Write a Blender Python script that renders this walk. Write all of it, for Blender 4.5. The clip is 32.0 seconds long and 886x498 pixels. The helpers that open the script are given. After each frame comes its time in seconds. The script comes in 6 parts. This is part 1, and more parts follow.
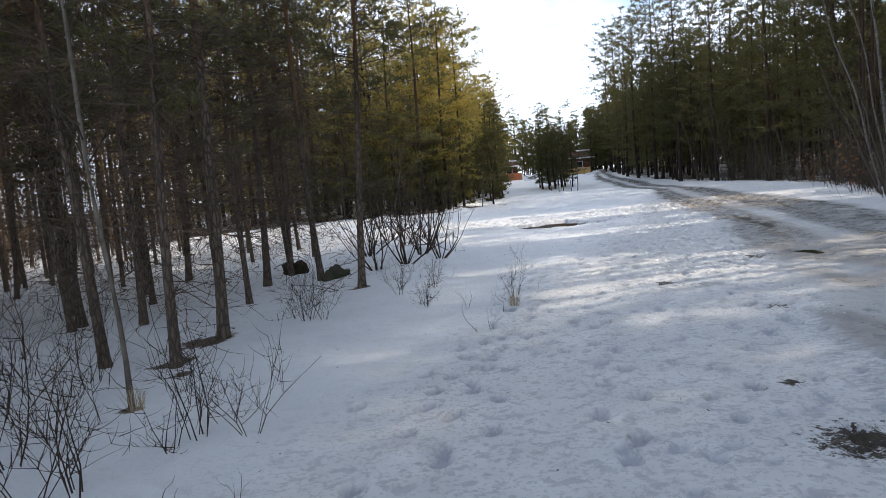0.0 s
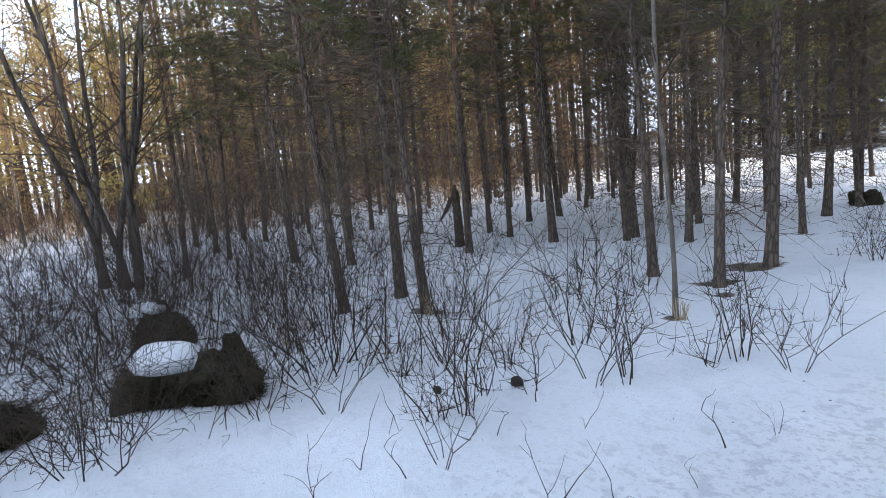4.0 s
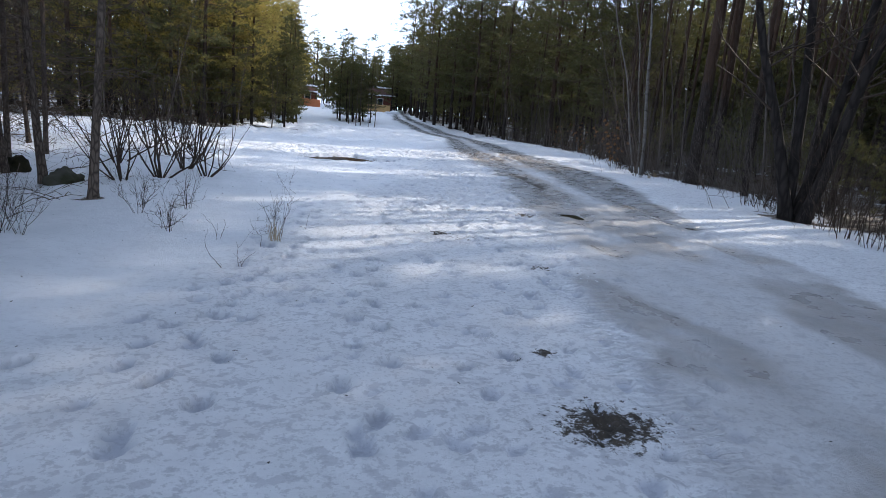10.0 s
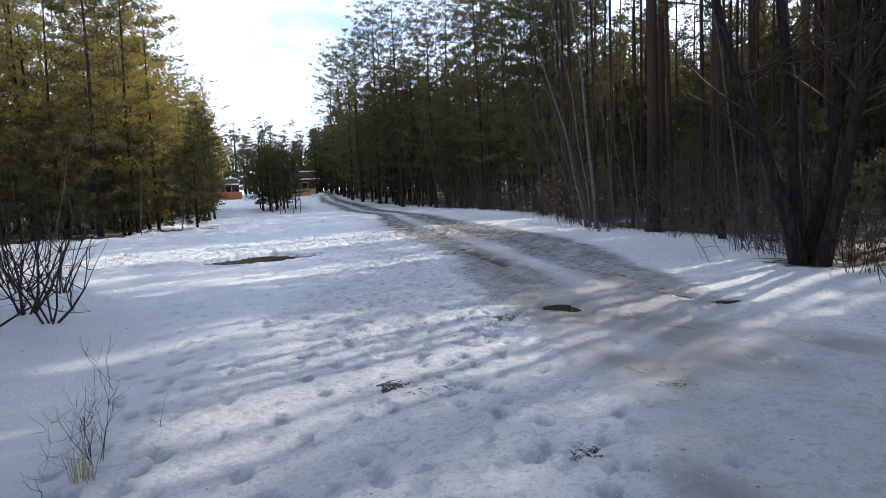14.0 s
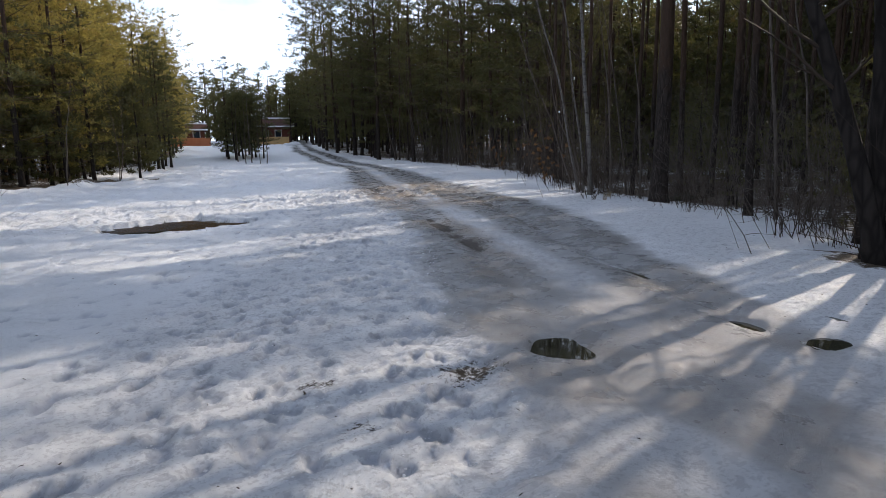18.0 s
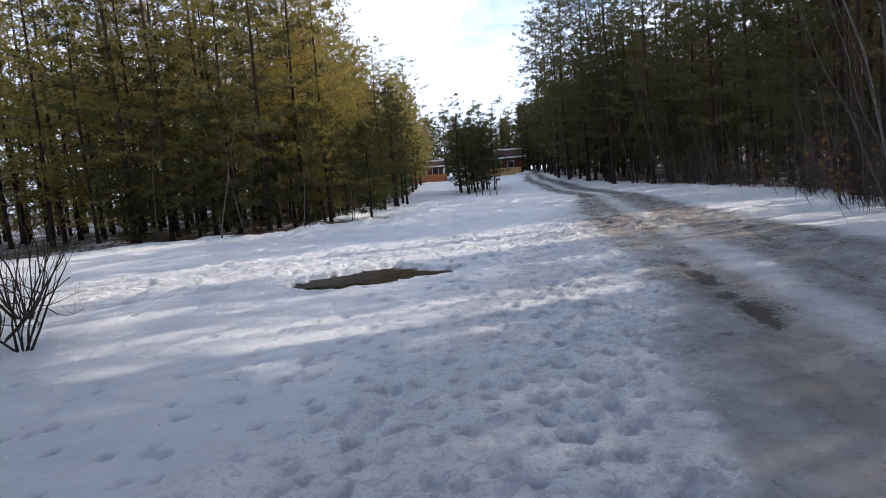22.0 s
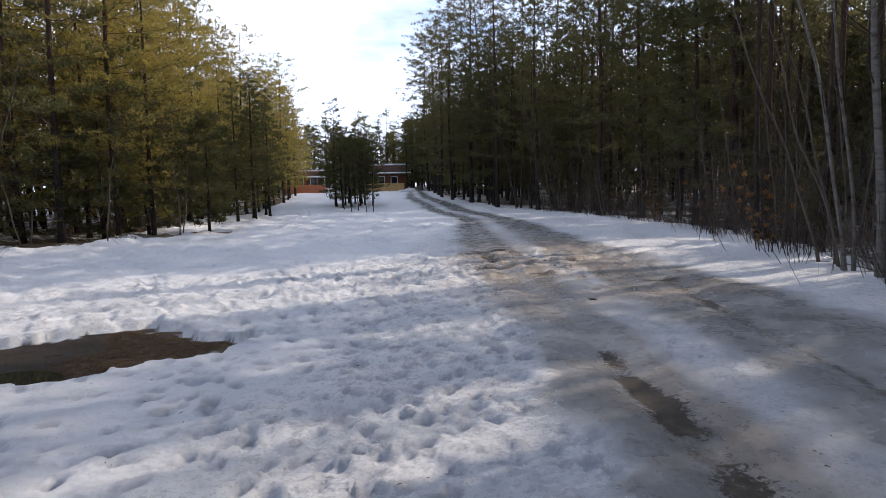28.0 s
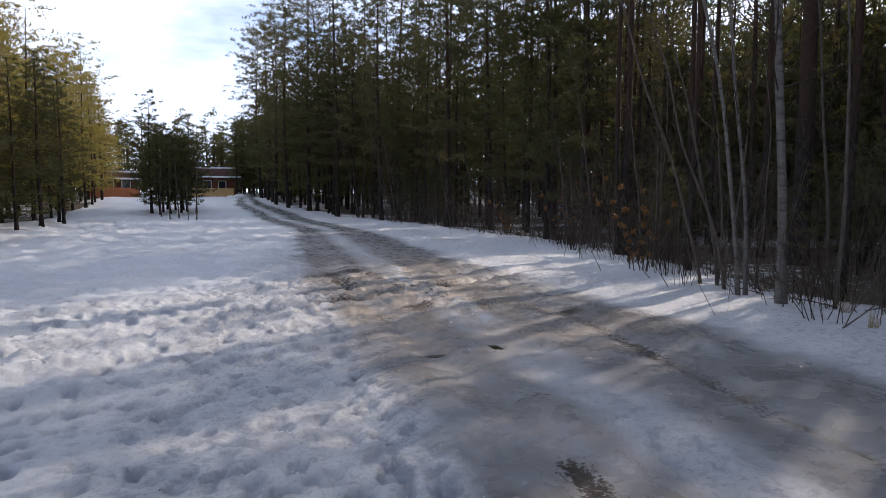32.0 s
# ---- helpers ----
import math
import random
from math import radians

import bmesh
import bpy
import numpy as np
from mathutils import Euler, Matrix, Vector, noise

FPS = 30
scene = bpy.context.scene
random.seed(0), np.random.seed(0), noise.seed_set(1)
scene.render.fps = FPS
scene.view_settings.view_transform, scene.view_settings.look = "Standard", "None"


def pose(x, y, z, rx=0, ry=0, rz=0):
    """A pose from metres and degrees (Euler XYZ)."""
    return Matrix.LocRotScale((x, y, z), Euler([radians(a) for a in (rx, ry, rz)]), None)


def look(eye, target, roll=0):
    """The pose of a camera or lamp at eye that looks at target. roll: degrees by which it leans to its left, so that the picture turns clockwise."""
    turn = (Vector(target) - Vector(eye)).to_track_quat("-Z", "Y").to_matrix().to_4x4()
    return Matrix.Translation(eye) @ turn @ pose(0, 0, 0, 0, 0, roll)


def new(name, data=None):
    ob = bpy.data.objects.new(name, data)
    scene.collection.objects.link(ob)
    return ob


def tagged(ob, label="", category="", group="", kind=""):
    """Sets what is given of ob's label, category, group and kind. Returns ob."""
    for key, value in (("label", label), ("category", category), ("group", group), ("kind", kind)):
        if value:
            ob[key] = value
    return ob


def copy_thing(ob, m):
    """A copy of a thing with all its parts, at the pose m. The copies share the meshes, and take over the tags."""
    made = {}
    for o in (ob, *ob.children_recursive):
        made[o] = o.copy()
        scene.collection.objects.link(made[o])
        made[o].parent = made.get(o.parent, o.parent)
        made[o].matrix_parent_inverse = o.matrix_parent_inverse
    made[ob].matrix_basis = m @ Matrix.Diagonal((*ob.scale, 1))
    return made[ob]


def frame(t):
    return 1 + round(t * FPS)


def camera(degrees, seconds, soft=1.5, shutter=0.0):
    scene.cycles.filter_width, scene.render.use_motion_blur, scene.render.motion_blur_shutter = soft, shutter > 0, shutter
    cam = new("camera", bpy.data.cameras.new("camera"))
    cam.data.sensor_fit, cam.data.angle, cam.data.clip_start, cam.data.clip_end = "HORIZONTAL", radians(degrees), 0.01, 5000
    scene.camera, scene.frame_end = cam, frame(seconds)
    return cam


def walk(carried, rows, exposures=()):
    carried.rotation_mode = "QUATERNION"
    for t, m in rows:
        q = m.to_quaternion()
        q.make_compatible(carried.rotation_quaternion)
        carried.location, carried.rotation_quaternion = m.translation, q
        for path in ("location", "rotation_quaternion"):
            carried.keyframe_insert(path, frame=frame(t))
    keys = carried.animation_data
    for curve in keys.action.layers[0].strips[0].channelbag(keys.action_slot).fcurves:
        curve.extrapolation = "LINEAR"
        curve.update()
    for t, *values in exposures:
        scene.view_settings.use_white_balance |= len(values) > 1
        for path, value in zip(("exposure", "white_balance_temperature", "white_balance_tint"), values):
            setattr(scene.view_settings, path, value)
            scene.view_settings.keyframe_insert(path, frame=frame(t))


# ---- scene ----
cam = camera(71.4, 32.0, 0.6)
PATH = [
    (0, (0.448, -0.14, 1.597), (0.327, 1.846, 1.394), -4.8),
    (0.2, (0.451, -0.085, 1.597), (-0.115, 1.819, 1.364), -6.7),
    (0.3, (0.446, -0.063, 1.597), (-0.337, 1.761, 1.355), -6.6),
    (0.5, (0.421, -0.04, 1.591), (-0.706, 1.597, 1.362), -6.4),
    (1, (0.387, -0.045, 1.594), (-1.054, 1.324, 1.375), -6.9),
    (1.5, (0.382, -0.083, 1.607), (-1.131, 1.21, 1.411), -7.1),
    (2, (0.37, -0.123, 1.601), (-1.171, 1.136, 1.401), -6.0),
    (2.5, (0.378, -0.168, 1.598), (-1.192, 1.058, 1.413), -6.3),
    (3, (0.38, -0.183, 1.593), (-1.203, 1.027, 1.417), -5.9),
    (3.5, (0.391, -0.196, 1.608), (-1.186, 1.018, 1.407), -5.6),
    (4, (0.374, -0.178, 1.582), (-1.177, 1.05, 1.284), -5.4),
    (4.5, (0.367, -0.164, 1.582), (-1.103, 1.142, 1.216), -5.2),
    (6.5, (0.346, -0.185, 1.579), (-1.069, 1.189, 1.247), -3.5),
    (7, (0.33, -0.205, 1.574), (-1.146, 1.099, 1.225), -3.2),
    (7.5, (0.343, -0.205, 1.582), (-1.145, 1.085, 1.231), -3.5),
    (8, (0.347, -0.189, 1.578), (-1.135, 1.107, 1.225), -4.3),
    (8.5, (0.389, -0.092, 1.548), (-0.789, 1.462, 1.104), -3.6),
    (9, (0.558, 0.134, 1.518), (-0.152, 1.974, 1.188), -5.1),
    (9.5, (0.758, 0.386, 1.509), (0.613, 2.344, 1.125), -4.6),
    (9.8, (0.718, 0.542, 1.509), (1.106, 2.47, 1.143), 2.9),
    (10, (0.743, 0.627, 1.51), (1.29, 2.505, 1.096), 5.0),
    (10.5, (0.78, 0.929, 1.498), (1.336, 2.806, 1.088), 1.7),
    (10.7, (0.799, 1.057, 1.494), (1.223, 2.972, 1.102), -1.5),
    (11, (0.9, 1.318, 1.514), (1.293, 3.251, 1.188), -1.6),
    (11.4, (0.94, 1.565, 1.493), (1.733, 3.381, 1.22), 3.1),
    (12, (0.975, 2.061, 1.536), (1.702, 3.885, 1.155), 0.2),
    (12.9, (1.155, 2.84, 1.51), (1.748, 4.741, 1.324), 4.8),
    (13, (1.198, 2.902, 1.54), (1.78, 4.8, 1.296), 2.5),
    (14, (1.552, 3.586, 1.613), (2.284, 5.438, 1.422), -2.5),
    (16.5, (2.354, 5.559, 1.623), (3.146, 7.365, 1.294), -2.2),
    (17, (2.669, 5.822, 1.638), (3.445, 7.659, 1.481), -2.6),
    (17.5, (2.867, 6.126, 1.624), (3.458, 8.024, 1.407), -3.8),
    (17.7, (2.973, 6.29, 1.622), (3.718, 8.122, 1.321), -0.2),
    (18, (3.128, 6.432, 1.67), (3.905, 8.242, 1.327), -0.8),
    (18.5, (3.276, 6.691, 1.635), (3.99, 8.551, 1.464), 0.3),
    (19, (3.462, 7.009, 1.666), (3.779, 8.977, 1.506), -2.3),
    (19.5, (3.535, 7.397, 1.65), (3.995, 9.32, 1.35), 0.8),
    (20, (3.651, 7.738, 1.64), (4.022, 9.678, 1.327), -2.8),
    (20.5, (3.788, 8.111, 1.633), (4.071, 10.078, 1.403), -2.8),
    (21, (3.845, 8.553, 1.595), (4.309, 10.487, 1.383), -6.9),
    (21.5, (3.978, 8.904, 1.616), (4.421, 10.841, 1.391), -5.7),
    (22, (4.157, 9.312, 1.628), (4.208, 11.3, 1.408), -4.9),
    (22.5, (4.235, 9.761, 1.619), (4.528, 11.714, 1.302), -3.1),
    (23, (4.255, 10.047, 1.64), (4.741, 11.953, 1.279), -1.0),
    (23.5, (4.47, 10.405, 1.641), (4.842, 12.356, 1.404), -2.3),
    (24, (4.561, 10.802, 1.64), (5.025, 12.74, 1.47), -3.3),
    (24.2, (4.564, 10.981, 1.655), (5.141, 12.887, 1.471), -2.1),
    (24.5, (4.648, 11.166, 1.648), (5.136, 13.089, 1.399), -2.6),
    (25, (4.878, 11.545, 1.61), (5.193, 13.514, 1.461), 1.7),
    (25.5, (5.037, 11.932, 1.613), (5.385, 13.891, 1.413), -0.5),
    (27.5, (5.36, 13.405, 1.604), (5.771, 15.333, 1.266), -0.1),
    (28, (5.469, 13.751, 1.587), (5.894, 15.697, 1.397), -1.1),
    (28.5, (5.603, 14.175, 1.529), (5.927, 16.136, 1.304), -1.1),
    (29, (5.571, 14.527, 1.539), (5.982, 16.463, 1.25), -0.3),
    (29.5, (5.625, 14.842, 1.539), (5.947, 16.794, 1.243), -1.6),
    (30, (5.735, 15.199, 1.545), (5.828, 17.185, 1.33), -2.3),
    (30.5, (5.791, 15.527, 1.529), (5.974, 17.511, 1.353), -3.7),
    (31, (5.81, 15.8, 1.575), (6.288, 17.72, 1.281), -0.7),
    (31.5, (5.77, 15.981, 1.6), (6.466, 17.839, 1.347), -0.4),
    (32, (5.903, 16.34, 1.594), (6.824, 18.107, 1.428), 0.2),
]
# seconds, stops, kelvin, tint
EXPOSURES = [(0, 0.25, 6400, 10), (0.5, 0.43, 6600, 10), (1.2, 1.4, 6650, 10), (4.0, 1.27, 6000, 10), (8.2, 1.33, 5950, 10), (9.0, 0.93, 6000, 10), (10, 0.31, 5700, 11), (14, 0.14, 5900, 11), (17, -0.06, 6200, 12), (20, -0.11, 6000, 14), (26, -0.03, 6250, 15), (32, -0.22, 6150, 16)]
walk(cam, [(t, look(eye, target, roll)) for t, eye, target, roll in PATH], EXPOSURES)

# ---- light ----
SUN_AZ, SUN_EL = 71.4, 30.0  # degrees clockwise from +y, and above the horizon
sun_way = Vector((math.sin(radians(SUN_AZ)) * math.cos(radians(SUN_EL)), math.cos(radians(SUN_AZ)) * math.cos(radians(SUN_EL)), math.sin(radians(SUN_EL))))
sun_data = bpy.data.lights.new("sun", "SUN")
sun_data.energy, sun_data.angle, sun_data.color = 5.0, radians(0.55), (1.0, 0.85, 0.66)
sun = new("sun", sun_data)
sun.matrix_world = look(sun_way * 60, (0, 0, 0))

world = bpy.data.worlds.new("world")
scene.world = world
world.use_nodes = True
wn, wl = world.node_tree.nodes, world.node_tree.links
wn.clear()
w_out, w_bg = wn.new("ShaderNodeOutputWorld"), wn.new("ShaderNodeBackground")
w_sky = wn.new("ShaderNodeTexSky")
w_sky.sky_type, w_sky.sun_disc = "NISHITA", False
w_sky.sun_elevation, w_sky.sun_rotation = radians(SUN_EL), radians(SUN_AZ)
w_sky.air_density, w_sky.dust_density, w_sky.ozone_density = 1.0, 1.2, 1.4
w_sky_k = wn.new("ShaderNodeVectorMath")
w_sky_k.operation = "SCALE"
w_sky_k.inputs["Scale"].default_value = 0.13
w_co, w_map, w_noise, w_ramp = wn.new("ShaderNodeTexCoord"), wn.new("ShaderNodeMapping"), wn.new("ShaderNodeTexNoise"), wn.new("ShaderNodeValToRGB")
w_map.inputs["Scale"].default_value = (1.6, 1.6, 5.0)
w_noise.inputs["Scale"].default_value, w_noise.inputs["Detail"].default_value, w_noise.inputs["Roughness"].default_value = 2.2, 7, 0.55
w_ramp.color_ramp.elements[0].position, w_ramp.color_ramp.elements[1].position = 0.30, 0.58
w_mix = wn.new("ShaderNodeMixRGB")
w_mix.inputs["Color2"].default_value = (1.07, 1.2, 1.42, 1)
wl.new(w_sky.outputs["Color"], w_sky_k.inputs[0])
wl.new(w_co.outputs["Generated"], w_map.inputs["Vector"])
wl.new(w_map.outputs["Vector"], w_noise.inputs["Vector"])
wl.new(w_noise.outputs["Fac"], w_ramp.inputs["Fac"])
wl.new(w_ramp.outputs["Color"], w_mix.inputs["Fac"])
wl.new(w_sky_k.outputs["Vector"], w_mix.inputs["Color1"])
# haze that whitens towards the horizon
w_sep, w_haze = wn.new("ShaderNodeSeparateXYZ"), wn.new("ShaderNodeMapRange")
w_haze.inputs["From Min"].default_value, w_haze.inputs["From Max"].default_value = 0.0, 0.75
w_haze.inputs["To Min"].default_value, w_haze.inputs["To Max"].default_value = 1.9, 0.9
w_gain = wn.new("ShaderNodeVectorMath")
w_gain.operation = "SCALE"
wl.new(w_co.outputs["Generated"], w_sep.inputs["Vector"])
wl.new(w_sep.outputs["Z"], w_haze.inputs["Value"])
wl.new(w_mix.outputs["Color"], w_gain.inputs[0])
wl.new(w_haze.outputs["Result"], w_gain.inputs["Scale"])
wl.new(w_gain.outputs["Vector"], w_bg.inputs["Color"])
wl.new(w_bg.outputs["Background"], w_out.inputs["Surface"])
w_bg.inputs["Strength"].default_value = 0.88

# ---- materials ----
class Mat:
    """A node material with a principled surface and small helpers for its nodes."""

    def __init__(self, name, rough=0.8, metallic=0.0):
        self.m = bpy.data.materials.new(name)
        self.m.use_nodes = True
        self.n, self.l = self.m.node_tree.nodes, self.m.node_tree.links
        self.bsdf = self.n["Principled BSDF"]
        self.bsdf.inputs["Roughness"].default_value, self.bsdf.inputs["Metallic"].default_value = rough, metallic
        self.co = self.n.new("ShaderNodeTexCoord").outputs["Object"]

    def place(self):
        return self.n.new("ShaderNodeNewGeometry").outputs["Position"]

    def noise(self, scale, detail=4, rough=0.55, stretch=(1, 1, 1), co=None):
        t, k = self.n.new("ShaderNodeTexNoise"), self.n.new("ShaderNodeMapping")
        k.inputs["Scale"].default_value = stretch
        t.inputs["Scale"].default_value, t.inputs["Detail"].default_value, t.inputs["Roughness"].default_value = scale, detail, rough
        self.l.new(co or self.co, k.inputs["Vector"])
        self.l.new(k.outputs["Vector"], t.inputs["Vector"])
        return t.outputs["Fac"]

    def voronoi(self, scale, stretch=(1, 1, 1), feature="DISTANCE_TO_EDGE", co=None):
        t, k = self.n.new("ShaderNodeTexVoronoi"), self.n.new("ShaderNodeMapping")
        t.feature = feature
        k.inputs["Scale"].default_value = stretch
        t.inputs["Scale"].default_value = scale
        self.l.new(co or self.co, k.inputs["Vector"])
        self.l.new(k.outputs["Vector"], t.inputs["Vector"])
        return t.outputs["Distance"]

    def ramp(self, fac, stops):
        r = self.n.new("ShaderNodeValToRGB")
        e = r.color_ramp.elements
        while len(e) < len(stops):
            e.new(0.5)
        for item, (at, c) in zip(e, stops):
            item.position, item.color = at, (*c, 1) if len(c) == 3 else c
        self.l.new(fac, r.inputs["Fac"])
        return r.outputs["Color"]

    def grey(self, fac, low, high):
        return self.ramp(fac, [(low, (0, 0, 0)), (high, (1, 1, 1))])

    def mix(self, fac, a, b, kind="MIX"):
        x = self.n.new("ShaderNodeMixRGB")
        x.blend_type = kind
        for value, socket in ((fac, x.inputs["Fac"]), (a, x.inputs["Color1"]), (b, x.inputs["Color2"])):
            if isinstance(value, (int, float)):
                socket.default_value = value
            elif isinstance(value, tuple):
                socket.default_value = (*value, 1)
            else:
                self.l.new(value, socket)
        return x.outputs["Color"]

    def math(self, op, a, b):
        x = self.n.new("ShaderNodeMath")
        x.operation = op
        for value, socket in ((a, x.inputs[0]), (b, x.inputs[1])):
            if isinstance(value, (int, float)):
                socket.default_value = value
            else:
                self.l.new(value, socket)
        return x.outputs["Value"]

    def attr(self, name):
        a = self.n.new("ShaderNodeAttribute")
        a.attribute_name = name
        return a.outputs["Fac"]

    def random(self):
        return self.n.new("ShaderNodeObjectInfo").outputs["Random"]

    def island(self):
        return self.n.new("ShaderNodeNewGeometry").outputs["Random Per Island"]

    def colour(self, c):
        self.l.new(c, self.bsdf.inputs["Base Color"])
        return self

    def rough(self, c):
        self.l.new(c, self.bsdf.inputs["Roughness"])
        return self

    def bump(self, height, distance, strength=1.0):
        b = self.n.new("ShaderNodeBump")
        b.inputs["Distance"].default_value, b.inputs["Strength"].default_value = distance, strength
        self.l.new(height, b.inputs["Height"])
        self.l.new(b.outputs["Normal"], self.bsdf.inputs["Normal"])
        return self


def bark(name, dark, light, upper=None, scale=9.0):
    k = Mat(name, 0.9)
    k.bsdf.inputs["Specular IOR Level"].default_value = 0.1
    plates = k.voronoi(scale, (1, 1, 0.28))
    grain = k.noise(38, 5, 0.7, (1, 1, 0.35))
    c = k.ramp(plates, [(0.02, dark), (0.22, light)])
    c = k.mix(k.math("MULTIPLY", grain, 0.55), c, dark)
    blotch = k.noise(2.2, 4, 0.6)
    c = k.mix(k.math("MULTIPLY", k.grey(blotch, 0.45, 0.7), 0.5), c, tuple(0.62 * v for v in light))
    if upper:
        sep = k.n.new("ShaderNodeSeparateXYZ")
        k.l.new(k.co, sep.inputs["Vector"])
        hi = k.math("ADD", k.math("MULTIPLY", sep.outputs["Z"], 0.16), k.math("MULTIPLY", blotch, 0.6))
        c = k.mix(k.grey(hi, 0.75, 1.15), c, k.mix(grain, upper, tuple(0.55 * v for v in upper)))
    c = k.mix(k.math("MULTIPLY", k.random(), 0.35), c, tuple(0.6 * v for v in light))
    k.colour(c)
    k.bump(k.mix(0.4, k.grey(plates, 0.0, 0.25), grain), 0.02, 0.9)
    return k.m


def needles(name, a, b, c, glow=0.3):
    k = Mat(name, 0.5)
    k.bsdf.inputs["Specular IOR Level"].default_value = 0.15
    tone = k.mix(k.island(), a, b)
    tone = k.mix(k.grey(k.noise(1.1, 3), 0.52, 0.72), tone, c)
    tone = k.mix(k.math("MULTIPLY", k.random(), 0.45), tone, tuple(0.55 * v for v in a))
    k.colour(tone)
    through_leaf = k.n.new("ShaderNodeBsdfTranslucent")
    k.l.new(k.mix(1.0, tone, (2.6, 2.35, 1.5), "MULTIPLY"), through_leaf.inputs["Color"])
    both = k.n.new("ShaderNodeMixShader")
    both.inputs["Fac"].default_value = glow
    k.l.new(k.bsdf.outputs["BSDF"], both.inputs[1])
    k.l.new(through_leaf.outputs["BSDF"], both.inputs[2])
    k.l.new(both.outputs["Shader"], k.n["Material Output"].inputs["Surface"])
    return k.m


def plain(name, a, b, rough=0.85, scale=6.0, relief=0.01):
    k = Mat(name, rough)
    k.bsdf.inputs["Specular IOR Level"].default_value = 0.15
    big, fine = k.noise(scale, 5), k.noise(scale * 9, 4, 0.65)
    c = k.mix(k.grey(big, 0.35, 0.68), a, b)
    c = k.mix(k.math("MULTIPLY", fine, 0.35), c, tuple(0.5 * v for v in a))
    c = k.mix(k.math("MULTIPLY", k.random(), 0.3), c, tuple(0.7 * v for v in b))
    k.colour(c)
    k.bump(k.mix(0.5, big, fine), relief, 0.8)
    return k.m


BARK_PINE = bark("pine_bark", (0.02, 0.016, 0.014), (0.052, 0.042, 0.036), (0.068, 0.042, 0.028))
BARK_EDGE = bark("weathered_pine_bark", (0.045, 0.035, 0.028), (0.185, 0.145, 0.115), (0.24, 0.125, 0.06), 24)
BARK_ROWAN = bark("rowan_bark", (0.026, 0.022, 0.019), (0.095, 0.082, 0.07), None, 8)
BARK_DARK = bark("alder_bark", (0.012, 0.01, 0.009), (0.036, 0.03, 0.026), None, 7)
TWIG = plain("twig_bark", (0.032, 0.024, 0.018), (0.075, 0.054, 0.04), 0.8, 5, 0.002)
TWIG_GREY = plain("grey_twig_bark", (0.085, 0.07, 0.058), (0.15, 0.125, 0.105), 0.8, 5, 0.002)
DEAD = plain("dead_branch_bark", (0.055, 0.042, 0.033), (0.155, 0.115, 0.085), 0.9, 3, 0.002)
# Orange twig bark, brightened with sunlight put into the colour.
DEAD_SUNLIT = plain("sunlit_twig_bark", (0.13, 0.082, 0.048), (0.3, 0.19, 0.105), 0.9, 3, 0.002)
PALE_STEM = plain("pale_young_bark", (0.075, 0.064, 0.053), (0.18, 0.156, 0.13), 0.8, 7, 0.003)
REED = plain("sunbleached_reed", (0.3, 0.19, 0.11), (0.44, 0.3, 0.18), 0.85, 3, 0.002)
# Light is in these tones: right needles backlit dark, left and gold sunlit.
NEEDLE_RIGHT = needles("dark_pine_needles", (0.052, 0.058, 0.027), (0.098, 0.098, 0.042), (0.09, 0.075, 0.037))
NEEDLE_LEFT = needles("sunlit_olive_needles", (0.1, 0.105, 0.042), (0.345, 0.295, 0.098), (0.28, 0.2, 0.075), 0.45)
# Brown needles, lightened for sun that fails to reach the young wood.
NEEDLE_DUSK = needles("brownish_pine_needles", (0.13, 0.105, 0.05), (0.27, 0.2, 0.085), (0.28, 0.16, 0.065), 0.4)
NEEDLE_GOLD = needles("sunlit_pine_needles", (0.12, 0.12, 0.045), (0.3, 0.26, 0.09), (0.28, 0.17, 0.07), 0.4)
NEEDLE_NEAR = needles("greyish_pine_needles", (0.058, 0.062, 0.034), (0.115, 0.112, 0.058), (0.12, 0.092, 0.05), 0.35)
NEEDLE_YOUNG = needles("green_pine_needles", (0.05, 0.06, 0.028), (0.095, 0.095, 0.04), (0.1, 0.08, 0.035))
DRY_LEAF = needles("dry_leaves", (0.16, 0.085, 0.04), (0.22, 0.13, 0.06), (0.11, 0.06, 0.03))
DRY_GRASS = plain("dry_grass", (0.09, 0.05, 0.02), (0.2, 0.118, 0.045), 0.85, 4, 0.002)
PALE_GRASS = plain("pale_grass", (0.34, 0.27, 0.17), (0.45, 0.36, 0.24), 0.85, 4, 0.002)
ROCK = plain("mossy_stone", (0.085, 0.078, 0.07), (0.05, 0.055, 0.025), 0.9, 4, 0.03)
MOSS = plain("moss_and_roots", (0.014, 0.013, 0.009), (0.042, 0.038, 0.018), 0.95, 7, 0.04)
ROOTLET = plain("olive_rootlets", (0.04, 0.033, 0.02), (0.1, 0.082, 0.045), 0.9, 6, 0.002)
CLOD = plain("dark_clod", (0.018, 0.015, 0.013), (0.035, 0.03, 0.026), 0.8, 20, 0.01)
WOOD_DARK = plain("rotten_wood", (0.035, 0.027, 0.022), (0.07, 0.05, 0.036), 0.9, 8, 0.012)
RED_WALL = plain("red_brown_boards", (0.10, 0.035, 0.025), (0.14, 0.055, 0.036), 0.8, 2, 0.004)
ROOF = plain("dark_red_roofing", (0.06, 0.03, 0.024), (0.1, 0.05, 0.038), 0.8, 2, 0.004)
GREY_WALL = plain("pale_plaster", (0.52, 0.50, 0.46), (0.6, 0.57, 0.52), 0.85, 2, 0.004)
OCHRE = plain("ochre_boards", (0.48, 0.31, 0.13), (0.55, 0.38, 0.18), 0.8, 2, 0.004)
ORANGE = plain("orange_boards", (0.46, 0.16, 0.075), (0.55, 0.22, 0.11), 0.75, 2, 0.004)
DARK_GLASS = Mat("window_glass", 0.08)
